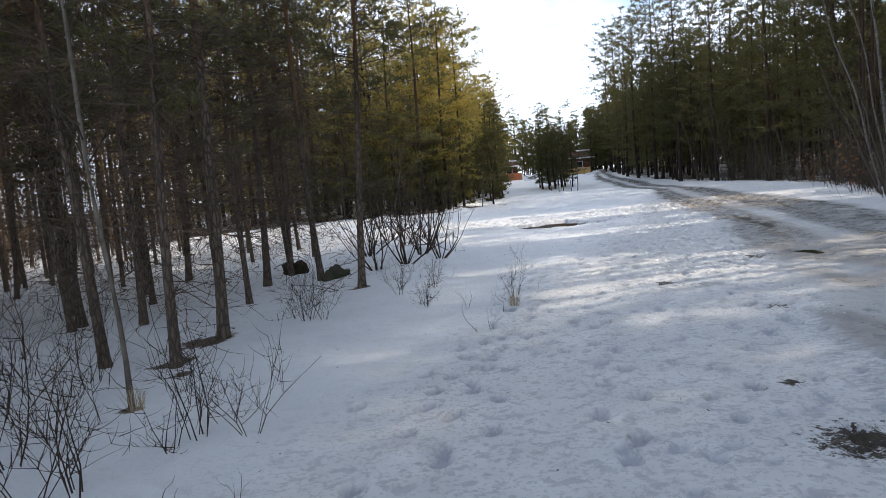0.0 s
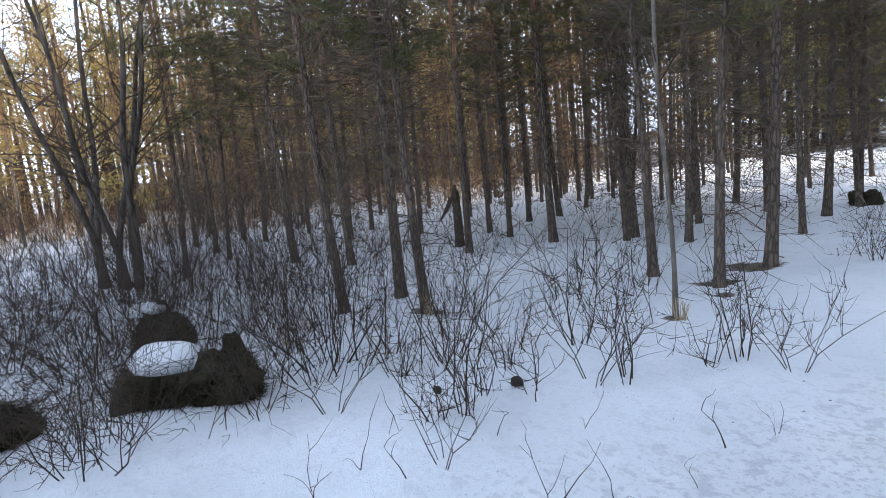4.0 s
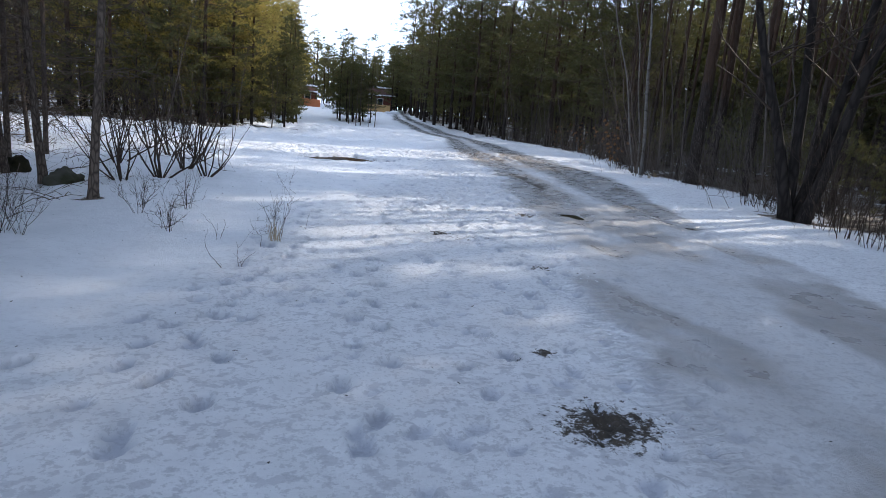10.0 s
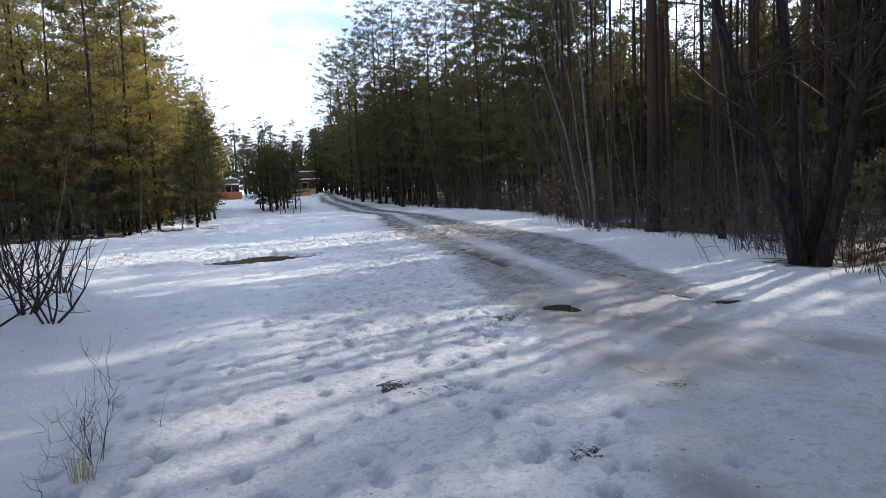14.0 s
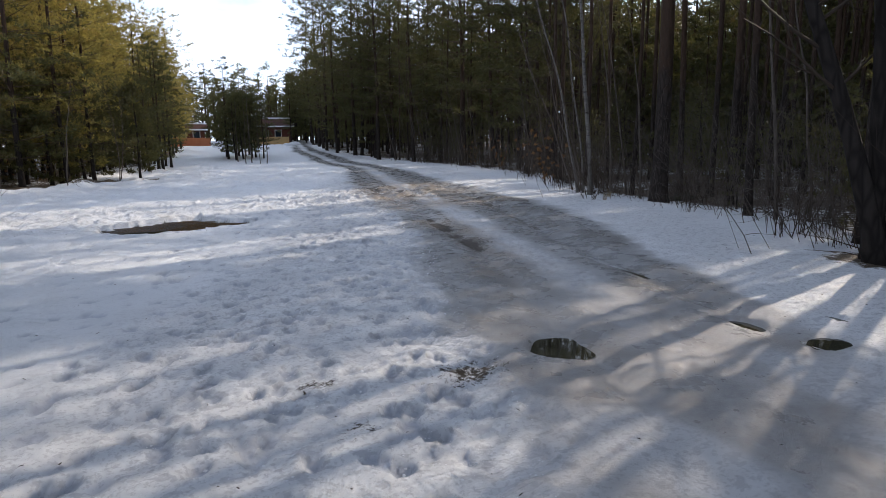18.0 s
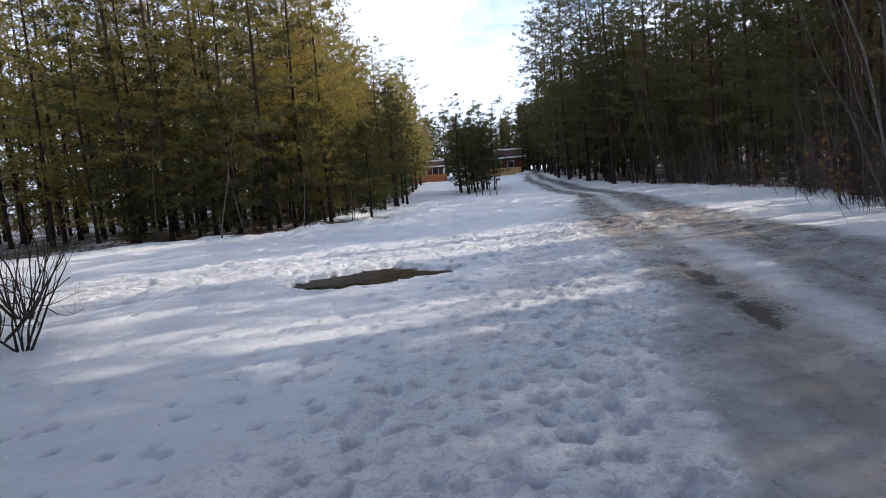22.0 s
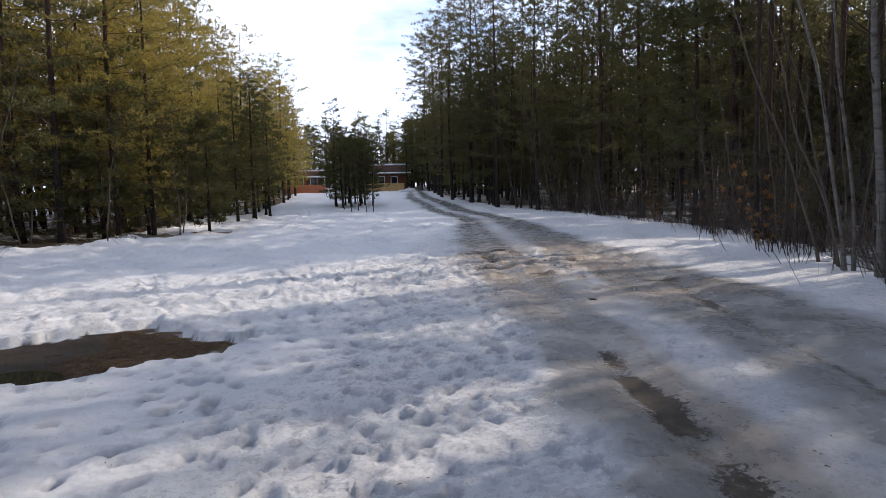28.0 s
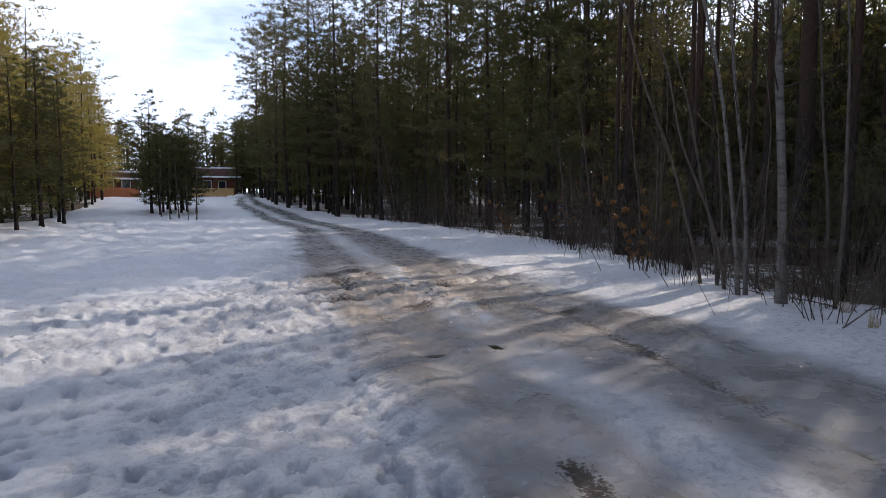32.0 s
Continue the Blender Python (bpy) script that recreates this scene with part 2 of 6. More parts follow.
DARK_GLASS.bsdf.inputs["Base Color"].default_value = (0.02, 0.025, 0.03, 1)
DARK_GLASS = DARK_GLASS.m


def birch_bark():
    k = Mat("birch_bark", 0.75)
    bands = k.noise(5, 5, 0.65, (0.7, 0.7, 2.6))
    scars = k.noise(2.4, 3, 0.6, (1, 1, 1.6))
    c = k.ramp(bands, [(0.34, (0.04, 0.035, 0.03)), (0.44, (0.11, 0.1, 0.088)), (0.7, (0.175, 0.16, 0.145))])
    c = k.mix(k.grey(scars, 0.56, 0.66), c, (0.10, 0.085, 0.075))
    k.colour(c)
    k.bump(bands, 0.006, 0.6)
    return k.m


BIRCH = birch_bark()


def snow_material(name, ground_too):
    k = Mat(name, 0.55)
    pos = k.place()
    grains, lumps, drift = k.noise(170, 3, 0.7, co=pos), k.noise(24, 6, 0.72, co=pos), k.noise(1.3, 5, 0.55, co=pos)
    c = k.mix(k.grey(drift, 0.35, 0.7), (0.86, 0.88, 0.915), (0.78, 0.805, 0.84))
    specks = k.noise(75, 2, 0.5, co=pos)
    c = k.mix(k.grey(specks, 0.735, 0.755), c, (0.16, 0.12, 0.09))
    height, dist = k.mix(0.3, lumps, grains), 0.085
    k.bsdf.inputs["Specular IOR Level"].default_value = 0.35
    if ground_too:
        track, ice, mud, grass, litter = (k.attr(a) for a in ("track", "ice", "mud", "grass", "litter"))
        dirty = k.noise(2.6, 6, 0.62, co=pos)
        packed = k.mix(k.grey(dirty, 0.35, 0.75), (0.76, 0.775, 0.8), (0.63, 0.635, 0.65))
        c = k.mix(k.math("MULTIPLY", track, 0.8), c, packed)
        # Icy grain tones by noise, also standing in for shade in small hollows.
        pit_shade = k.math("MULTIPLY", k.grey(k.noise(8.5, 5, 0.6, (1, 1.25, 1), co=pos), 0.55, 0.60), k.math("ADD", k.math("MULTIPLY", track, 0.6), 0.12))
        c = k.mix(pit_shade, c, (0.48, 0.49, 0.53))
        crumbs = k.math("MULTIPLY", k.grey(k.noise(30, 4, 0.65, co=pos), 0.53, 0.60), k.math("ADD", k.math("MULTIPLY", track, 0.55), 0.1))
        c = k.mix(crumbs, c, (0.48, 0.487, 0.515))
        # Boot prints: pressed snow's grey plus blue shade painted into their hollows.
        c = k.mix(k.math("MULTIPLY", k.attr("pressed_shade"), 0.62), c, (0.36, 0.4, 0.5))
        wave = k.n.new("ShaderNodeTexWave")
        wave.bands_direction = "Y"
        wave.inputs["Scale"].default_value, wave.inputs["Distortion"].default_value, wave.inputs["Detail"].default_value, wave.inputs["Detail Scale"].default_value = 4.2, 2.2, 2.0, 2.5
        k.l.new(pos, wave.inputs["Vector"])
        bars = k.math("MULTIPLY", k.grey(wave.outputs["Fac"], 0.45, 0.6), k.attr("tread"))
        streak = k.noise(1.1, 6, 0.66, (1, 0.35, 1), co=pos)
        glaze = k.ramp(streak, [(0.34, (0.135, 0.13, 0.125)), (0.5, (0.205, 0.205, 0.207)), (0.72, (0.335, 0.345, 0.36))])
        glaze = k.mix(k.math("MULTIPLY", k.grey(k.noise(17, 6, 0.7, (1, 0.6, 1), co=pos), 0.5, 0.66), 0.45), glaze, (0.2, 0.185, 0.165))
        icy = k.math("MULTIPLY", ice, k.math("ADD", k.math("MULTIPLY", k.grey(k.noise(1.9, 5, 0.62, co=pos), 0.25, 0.5), 0.3), 0.7))
        c = k.mix(icy, c, glaze)
        slush = k.math("MULTIPLY", k.attr("stain"), k.grey(k.noise(3.2, 6, 0.68, (1, 0.6, 1), co=pos), 0.34, 0.6))
        c = k.mix(k.math("MULTIPLY", slush, 0.7), c, (0.36, 0.285, 0.215))
        c = k.mix(k.math("MULTIPLY", bars, 0.3), c, (0.3, 0.31, 0.35))
        soil = k.ramp(k.noise(9, 6, 0.7, co=pos), [(0.3, (0.02, 0.017, 0.013)), (0.55, (0.055, 0.043, 0.031)), (0.8, (0.12, 0.10, 0.075))])
        edge = k.noise(19, 7, 0.75, co=pos)
        m = k.grey(k.math("ADD", mud, k.math("MULTIPLY", k.math("SUBTRACT", edge, 0.5), 2.4)), 0.42, 0.62)
        c = k.mix(m, c, soil)
        needle_floor = k.ramp(k.noise(16, 6, 0.75, co=pos), [(0.3, (0.035, 0.026, 0.018)), (0.7, (0.13, 0.09, 0.055))])
        fl = k.grey(k.math("ADD", litter, k.math("MULTIPLY", k.math("SUBTRACT", k.noise(5.5, 7, 0.72, co=pos), 0.5), 1.3)), 0.52, 0.66)
        c = k.mix(fl, c, needle_floor)
        turf = k.ramp(k.noise(13, 6, 0.75, co=pos), [(0.32, (0.02, 0.014, 0.008)), (0.52, (0.085, 0.05, 0.021)), (0.75, (0.2, 0.12, 0.048))])
        side = k.n.new("ShaderNodeSeparateXYZ")
        k.l.new(pos, side.inputs["Vector"])
        wet = k.math("ADD", k.math("SUBTRACT", 3.4, side.outputs["X"]), k.math("MULTIPLY", k.math("SUBTRACT", k.noise(2.2, 5, 0.6, co=pos), 0.5), 2.2))
        turf = k.mix(k.math("MULTIPLY", k.grey(wet, 0.1, 0.6), 0.85), turf, k.ramp(k.noise(30, 5, 0.7, co=pos), [(0.35, (0.014, 0.011, 0.008)), (0.7, (0.05, 0.036, 0.022))]))
        c = k.mix(grass, c, turf)
        dull = k.math("MAXIMUM", m, grass)
        r = k.mix(icy, (0.58,) * 3, k.mix(k.grey(dirty, 0.4, 0.66), (0.17,) * 3, (0.45,) * 3))
        k.rough(k.mix(dull, r, (0.75,) * 3))
        height = k.mix(k.math("MULTIPLY", icy, 0.75), height, (0.5,) * 3)
        height = k.mix(k.math("MULTIPLY", bars, 0.3), height, (0.0,) * 3)
    k.colour(c)
    k.bump(height, dist, 0.85)
    return k.m


SNOW = snow_material("old_snow", False)
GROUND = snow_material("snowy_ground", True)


def water():
    k = Mat("meltwater", 0.03)
    k.colour(k.mix(k.noise(6, 4), (0.018, 0.018, 0.013), (0.045, 0.042, 0.026)))
    k.bsdf.inputs["IOR"].default_value = 1.33
    k.bump(k.noise(3, 1), 0.002, 0.12)
    return k.m


WATER = water()

# ---- plan of the ground ----
def along(rows):
    """x by y along a line of (x, y) points."""
    xs, ys = np.array(rows, float).T
    return lambda y: np.interp(y, ys, xs)


ICE_LEFT = along([(1.6, -4), (2.5, 1), (3.1, 3.5), (3.7, 5.6), (4.1, 6.9), (4.5, 8.5), (5.0, 9.8), (5.7, 12.6), (6.5, 14.9), (7.1, 17.6), (7.8, 20.4), (8.5, 25), (9.2, 29), (13.2, 46), (15.6, 70), (16.4, 84), (19.5, 100), (24, 130)])
ICE_RIGHT = along([(5.6, -4), (6.1, 0), (6.7, 4), (7.6, 8), (8.7, 11), (9.8, 14), (11.0, 16.8), (12.2, 20.1), (12.8, 24), (13.2, 28), (16.2, 43), (19.3, 70), (19.8, 84), (21.6, 100), (27, 130)])
RUT_LEFT = along([(4.5, 6), (5.6, 9), (6.6, 12), (7.35, 14.8), (7.65, 16.1), (7.95, 17.3), (8.2, 18.8), (8.55, 21), (9.0, 24), (9.6, 28), (11, 34), (14.3, 48), (16.5, 72), (17.2, 84), (20, 100), (25, 130)])
RUT_RIGHT = along([(6.0, 4), (7.0, 7), (7.6, 9.2), (8.1, 11.2), (8.5, 12.6), (8.95, 14.8), (9.6, 17.0), (10.3, 19.5), (11.4, 23), (12.1, 27), (13.6, 34), (15.8, 44), (18.6, 72), (19.2, 84), (21, 100), (26, 130)])
TREE_LEFT = along([(-5.5, -8), (-5.0, -2), (-3.9, 1.2), (-2.9, 3.5), (-2.5, 5.2), (-2.2, 8), (-1.9, 10.5), (-2.4, 13), (-3.0, 17), (-6, 21), (-14, 26), (-14, 32), (-8, 35), (-1.5, 36.5), (0.2, 39), (-1.0, 42), (-1.5, 48), (-1.5, 56), (0.5, 63), (2.5, 70), (4, 90), (5, 130)])
TREE_RIGHT = along([(13.2, -12), (12.6, 0), (11.6, 7), (12.2, 11.5), (14.6, 15.5), (15.3, 19.5), (15.6, 23), (18.0, 29), (20.4, 36), (21.7, 45), (22.5, 57), (22.0, 70), (21.0, 78), (20.8, 84), (21.8, 95), (23, 106), (27, 130)])
PATCH = (3.05, 20.75)


def value_noise(x, y, cell, seed):
    """Smooth noise from -1 to 1 with the given cell in metres."""
    x, y = np.asarray(x, float) / cell, np.asarray(y, float) / cell
    xi, yi = np.floor(x).astype(np.int64), np.floor(y).astype(np.int64)
    fx, fy = x - xi, y - yi
    fx, fy = fx * fx * (3 - 2 * fx), fy * fy * (3 - 2 * fy)

    def corner(a, b):
        h = (a * 374761393 + b * 668265263 + seed * 974711) & 0x7FFFFFFF
        h = ((h ^ (h >> 13)) * 1274126177) & 0x7FFFFFFF
        return ((h ^ (h >> 16)) & 0xFFFF) / 32767.5 - 1

    top = corner(xi, yi) * (1 - fx) + corner(xi + 1, yi) * fx
    low = corner(xi, yi + 1) * (1 - fx) + corner(xi + 1, yi + 1) * fx
    return top * (1 - fy) + low * fy


def step(v, a, b):
    t = np.clip((v - a) / (b - a), 0, 1)
    return t * t * (3 - 2 * t)


def patch_mask(x, y, grow=0.0):
    """1 within the thawed patch, with a ragged rim."""
    dx, dy = x - PATCH[0], y - PATCH[1]
    u, v = dx * 0.93 + dy * 0.37, -dx * 0.37 + dy * 0.93
    wob = 0.27 * value_noise(x, y, 0.55, 3) + 0.15 * value_noise(x, y, 0.22, 4) + 0.09 * value_noise(x, y, 0.11, 5)
    r = np.sqrt((u / 1.4) ** 2 + (v / 1.1) ** 2) + wob
    return 1 - step(r, 0.985 + grow, 1.03 + grow)


def base_height(x, y):
    """The ground's height without prints and ruts."""
    x, y = np.asarray(x, float), np.asarray(y, float)
    h = 0.05 * value_noise(x, y, 6.0, 11) + 0.02 * value_noise(x, y, 1.7, 12)
    h = h * step(np.hypot(x - 6, y - 12), -1, 3)
    inside_l, inside_r = step(TREE_LEFT(y) - x, -0.4, 1.6), step(x - TREE_RIGHT(y), -1.0, 1.5)
    h = h - 0.10 * inside_l - 0.12 * inside_r
    h = h + 0.07 * np.exp(-((x - TREE_LEFT(y) - 0.9) / 0.8) ** 2)
    h = h + (inside_l + inside_r) * 0.06 * value_noise(x, y, 1.1, 13)
    h = h + 0.06 * np.exp(-((x + 4) / 5.0) ** 2 - ((y - 36.5) / 1.6) ** 2)
    h = h + 0.09 * step(x, -6.5, -4.5) * (1 - step(x, -2.2, -1.2)) * step(y, -2, 0.5) * (1 - step(y, 3.5, 5)) * (0.4 + value_noise(x, y, 0.8, 14))
    h = h + 0.041 * np.clip(y - 65, 0, 58)  # the land climbs towards the far fences
    return h


def floor_at(x, y):
    return float(base_height(x, y))


def build_ground():
    def spread(a, b, fine, far, grow=1.16, reach=9, most=0.35):
        core = list(np.arange(a, b + 1e-6, fine))
        out, d, v = [], fine, b
        while v < far[1]:
            d = min(d * grow, 60 if v > 120 else most if v < b + reach else 2.0)
            v += d
            out.append(v)
        low, d, v = [], fine, a
        while v > far[0]:
            d = min(d * grow, 60 if v < -90 else 0.35 if v > a - 6 else 2.0)
            v -= d
            low.append(v)
        return np.array(low[::-1] + core + out)

    xs, ys = spread(-2.2, 10.4, 0.038, (-1500, 1500)), spread(2.3, 27.0, 0.038, (-1500, 1500), 1.06, 24, 0.15)
    x, y = np.meshgrid(xs, ys)
    z = base_height(x, y)
    rng = np.random.default_rng(5)
    near = (np.abs(x) < 60) & (y > -30) & (y < 140)
    iceL, iceR, rutL, rutR, tl, tr = ICE_LEFT(y), ICE_RIGHT(y), RUT_LEFT(y), RUT_RIGHT(y), TREE_LEFT(y), TREE_RIGHT(y)
    wob = 0.2 * value_noise(x, y, 0.9, 21) + 0.1 * value_noise(x, y, 0.2, 22)
    ice = step(x - iceL + 1.3 * wob, -0.16, 0.22) * (1 - step(x - iceR + wob, -0.3, 0.15)) * near
    strip = 0.5 * (rutL + rutR) - 0.15
    mid = np.exp(-((x - strip + 0.5 * wob) / 0.36) ** 4) * step(y, 9, 14) * (0.75 + 0.35 * value_noise(x, y, 1.7, 23))
    ice = ice * (1 - np.clip(mid, 0, 1))
    ice = ice * (1 - (1 - step(y, 8.5, 12.5)) * (0.2 + 0.45 * step(value_noise(0.9 * x, 0.45 * y, 0.5, 24), -0.25, 0.35)))
    # the trodden strip beside the ice, and the snow that nobody crosses
    track = step(x - iceL + 4.3 - 0.1 * y, -0.6, 0.6) * (1 - step(x - iceR - 2.4, -0.8, 0.8)) * near
    far_snow = step(y, 24, 30) * (1 - step(y, 60, 80)) * near
    cross = np.exp(-((y - 0.37 * x - 22.6 + 0.25 * wob) / 2.7) ** 4) * step(x, -14, -8) * (1 - step(x, 12, 16))
    rough = 0.22 + 0.78 * np.clip(track + cross, 0, 1)
    rough = rough * (1 - 0.8 * ice) * (0.45 + 0.55 * step(y, 6, 13))
    z = z + rough * (0.012 * value_noise(x, y, 0.42, 31) + 0.008 * value_noise(x, y, 0.2, 32) + 0.009 * value_noise(x, y, 0.1, 33))
    crust = np.abs(value_noise(x, y, 0.30, 34)) * 0.012 + np.abs(value_noise(x, y, 0.15, 35)) * 0.018 + np.abs(value_noise(x, y, 0.09, 36)) * 0.018
    z = z + np.clip(track * (1 - ice) + cross, 0, 1) * 1.2 * (crust - 0.016) * (0.35 + 0.65 * step(y, 6, 13))
    z = z + far_snow * (1 - ice) * (0.05 * np.clip(value_noise(x, y, 0.55, 37), -0.2, 1) + 0.045 * value_noise(x, y, 0.3, 38) - 0.07 * np.clip(value_noise(x, y, 0.42, 45) - 0.25, 0, 1))
    worn = step(y, 11, 15) * (1 - step(y, 26, 29)) * step(x, -6, -3) * (1 - step(x - iceL, -0.3, 0.2))
    z = z - 0.55 * worn * (0.03 * np.clip(value_noise(x, y, 0.33, 39) - 0.1, 0, 1) + 0.05 * np.clip(value_noise(x, y, 0.17, 40), 0, 1) + 0.028 * np.clip(value_noise(x, y, 0.1, 43), 0, 1))
    lumps = np.clip(value_noise(x, y, 0.33, 41), 0, 1) ** 2 * 0.06 + np.clip(value_noise(0.45 * (x + 0.37 * y), y - 0.37 * x, 0.15, 42), 0, 1) * 0.075 + np.clip(value_noise(x, y, 0.1, 44), 0, 1) * 0.05
    z = z + 0.72 * cross * (1 - 0.6 * ice) * lumps
    # wheel tracks that turn off to the left over the open ground
    for off, depth in ((-3.4, 0.05), (-2.6, 0.09), (-1.5, 0.065), (-0.6, 0.11), (0.5, 0.08), (1.5, 0.11), (2.5, 0.07)):
        d = y - 0.37 * x - 22.6 - off - 0.2 * value_noise(x, y, 2.6, 51) - 0.0022 * (x - 4) ** 2
        z = z - cross * depth * (np.exp(-(d / 0.17) ** 4) - 0.8 * np.exp(-((np.abs(d) - 0.32) / 0.11) ** 2) * (0.75 + 0.5 * value_noise(x, y, 0.22, 55)))
    # ruts of the road
    for rut, w, depth in ((rutL, 0.17, 0.036), (rutR, 0.16, 0.036), (rutL + 1.1, 0.14, 0.014), (rutL - 1.0, 0.16, 0.014)):
        d = x - rut - 0.1 * value_noise(x, y, 1.4, 52)
        z = z - near * depth * (np.exp(-(d / w) ** 2) - 0.4 * np.exp(-((np.abs(d) - 2.2 * w) / w) ** 2)) * step(y, 3, 8)
    ridge = np.exp(-((x - rutR - 0.75) / 0.26) ** 2) * step(y, 14, 17) * (1 - step(y, 23.0, 23.3))
    z = z + ridge * (0.06 + 0.03 * value_noise(x, y, 0.4, 53))
    # broken crust along the edge of the ice
    brink = np.exp(-((x - iceL + 0.12 + wob) / 0.42) ** 4) * near
    z = z + brink * (0.03 * np.abs(value_noise(x, y, 0.16, 54)) + 0.028 * np.clip(value_noise(x, y, 0.09, 56), 0, 1) - 0.014)
    # low ploughed banks that cross the open snow
    for bank in (((-4, 32), (4.3, 43.5), (10, 54), (16, 65)), ((4.0, 34.5), (7.5, 38.3), (14.6, 45.8)), ((-3, 29.5), (3, 32.6), (9, 34.2)), ((-6, 38), (3, 48), (13, 60)), ((-2, 34), (5, 40.5), (13, 50)), ((2, 31), (8, 36.5), (16, 48)), ((0, 45), (8, 56), (15, 68)), ((-5, 42.5), (2, 52), (8, 63))):
        bx, by = np.array(bank, float).T
        d = y - np.interp(x, bx, by) - 0.3 * value_noise(x, y, 2.2, 57)
        z = z + 0.15 * np.exp(-(d / 0.36) ** 2) * step(x, bx[0], bx[0] + 1.5) * (1 - step(x, bx[-1] - 1.5, bx[-1])) * (0.7 + 0.5 * value_noise(x, y, 0.6, 58)) * (1 - 0.7 * ice)
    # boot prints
    prints, pressed_shade = [], np.zeros_like(z)
    y0 = 2.6
    for start, end, side, n in (((-0.15, 3.0), (0.9, 7.6), 0.16, 16), ((0.2, 3.4), (0.75, 6.0), 0.14, 9), ((-0.35, 4.2), (0.35, 5.6), 0.2, 5), ((1.2, 3.2), (1.7, 6.5), 0.11, 12), ((0.9, 7.4), (1.3, 14.0), 0.15, 17), ((1.5, 6.5), (3.6, 12.0), 0.13, 15)):
        s, e = np.array(start), np.array(end)
        ahead = (e - s) / np.linalg.norm(e - s)
        for i in range(n):
            p = s + (e - s) * i / (n - 1) + np.array([ahead[1], -ahead[0]]) * side * (1 if i % 2 else -1) + rng.normal(0, 0.05, 2)
            prints.append((p[0], p[1], math.atan2(ahead[1], ahead[0]) + rng.normal(0, 0.2), rng.uniform(0.045, 0.075), 0.85))
    for i in range(36):
        py = rng.uniform(2.0, 22)
        px = ICE_LEFT(py) - abs(rng.normal(0, 2.6)) + 0.2
        turn, stride = 1.3 + rng.normal(0, 0.16) + (3.14 if rng.random() < 0.3 else 0), rng.uniform(0.3, 0.4)
        if px < 0.6:
            continue
        for j in range(rng.integers(6, 22)):
            turn += rng.normal(0, 0.06)
            px, py = px + stride * math.cos(turn), py + stride * math.sin(turn)
            side = 0.1 if j % 2 else -0.1
            prints.append((px - side * math.sin(turn), py + side * math.cos(turn), turn + rng.normal(0, 0.15), rng.uniform(0.035, 0.065), rng.uniform(0.62, 0.85)))
    for i in range(260):
        py = rng.uniform(9, 30)
        px = float(0.5 * (RUT_LEFT(py) + RUT_RIGHT(py))) - 0.15 + rng.normal(0, 0.28) if i % 2 else float(ICE_LEFT(py)) - 0.25 + rng.normal(0, 0.25)
        prints.append((px, py, 1.3 + rng.normal(0, 0.25), rng.uniform(0.03, 0.055), rng.uniform(0.5, 0.8)))
    while len(prints) < 2500:
        py = rng.uniform(2.5, 29)
        px = ICE_LEFT(py) - abs(rng.normal(0, 3.0)) + 0.5
        if py < 9.5 and rng.random() < 0.72:
            continue
        if px < 0.4 + 0.02 * py and rng.random() < (0.93 if py < 13 else 0.4):
            continue
        prints.append((px, py, 1.3 + rng.normal(0, 0.6), rng.uniform(0.02, 0.048), rng.uniform(0.5, 0.9)))
    for px, py, turn, depth, size in prints:
        depth, size = (0.82 * depth, 0.72 * size) if py < 9 else (0.75 * depth, 0.78 * size)
        i0, i1 = np.searchsorted(xs, (px - 0.45, px + 0.45))
        j0, j1 = np.searchsorted(ys, (py - 0.45, py + 0.45))
        if i1 - i0 < 3 or j1 - j0 < 3:
            continue
        gx, gy = x[j0:j1, i0:i1] - px, y[j0:j1, i0:i1] - py
        u, v = gx * math.cos(turn) + gy * math.sin(turn), -gx * math.sin(turn) + gy * math.cos(turn)
        r = np.sqrt((u / (0.15 * size)) ** 2 + (v / (0.082 * size * (1 + 0.25 * np.cos(9 * u)))) ** 2) + 0.16 * value_noise(x[j0:j1, i0:i1], y[j0:j1, i0:i1], 0.09, 63)
        soft = 1 - 0.75 * ice[j0:j1, i0:i1]
        # Mask of the shade painted on a print's floor, stronger in deeper prints.
        pressed_shade[j0:j1, i0:i1] = np.maximum(pressed_shade[j0:j1, i0:i1], soft * min(1, depth / 0.034) * (1 - step(r, 0.8, 0.98)))
        z[j0:j1, i0:i1] -= soft * depth * (1 + 1.2 * u) * (1 - step(r, 0.84, 1.02)) - soft * depth * 0.22 * np.exp(-((r - 1.4) / 0.25) ** 2)
    patch = patch_mask(x, y)
    flat = patch_mask(x, y, 0.13)
    z = z * (1 - flat) + (base_height(x, y) - 0.01) * flat
    rim = patch_mask(x, y, 0.16) - patch
    z = z + rim * (0.02 + 0.02 * value_noise(x, y, 0.3, 64)) - patch * (0.085 + 0.025 * value_noise(x, y, 0.4, 61))
    # meltwater hollows
    for px, py, rx, ry in HOLLOWS:
        r = np.hypot((x - px) / rx, (y - py) / ry) + 0.18 * value_noise(x, y, 0.21, 62)
        z = z - 0.05 * (1 - step(r, 0.75, 1.15))
    mud = np.zeros_like(z)
    stretch = 0.5 + 0.5 * value_noise(x, y, 1.6, 71)
    mud += 1.6 * np.exp(-((x - rutL - 0.1 * value_noise(x, y, 1.4, 52)) / 0.15) ** 2) * step(y, 14.0, 15.6) * (1 - step(y, 18.6, 20.2)) * (0.5 + 0.5 * stretch) * (0.7 + 0.7 * value_noise(x, y, 0.3, 73))
    mud += 0.36 * np.exp(-((x - rutL - 0.3) / 0.34) ** 2) * step(y, 13.5, 14.5) * (1 - step(y, 17.5, 18.5)) * (0.7 + 0.5 * value_noise(x, y, 0.5, 75))
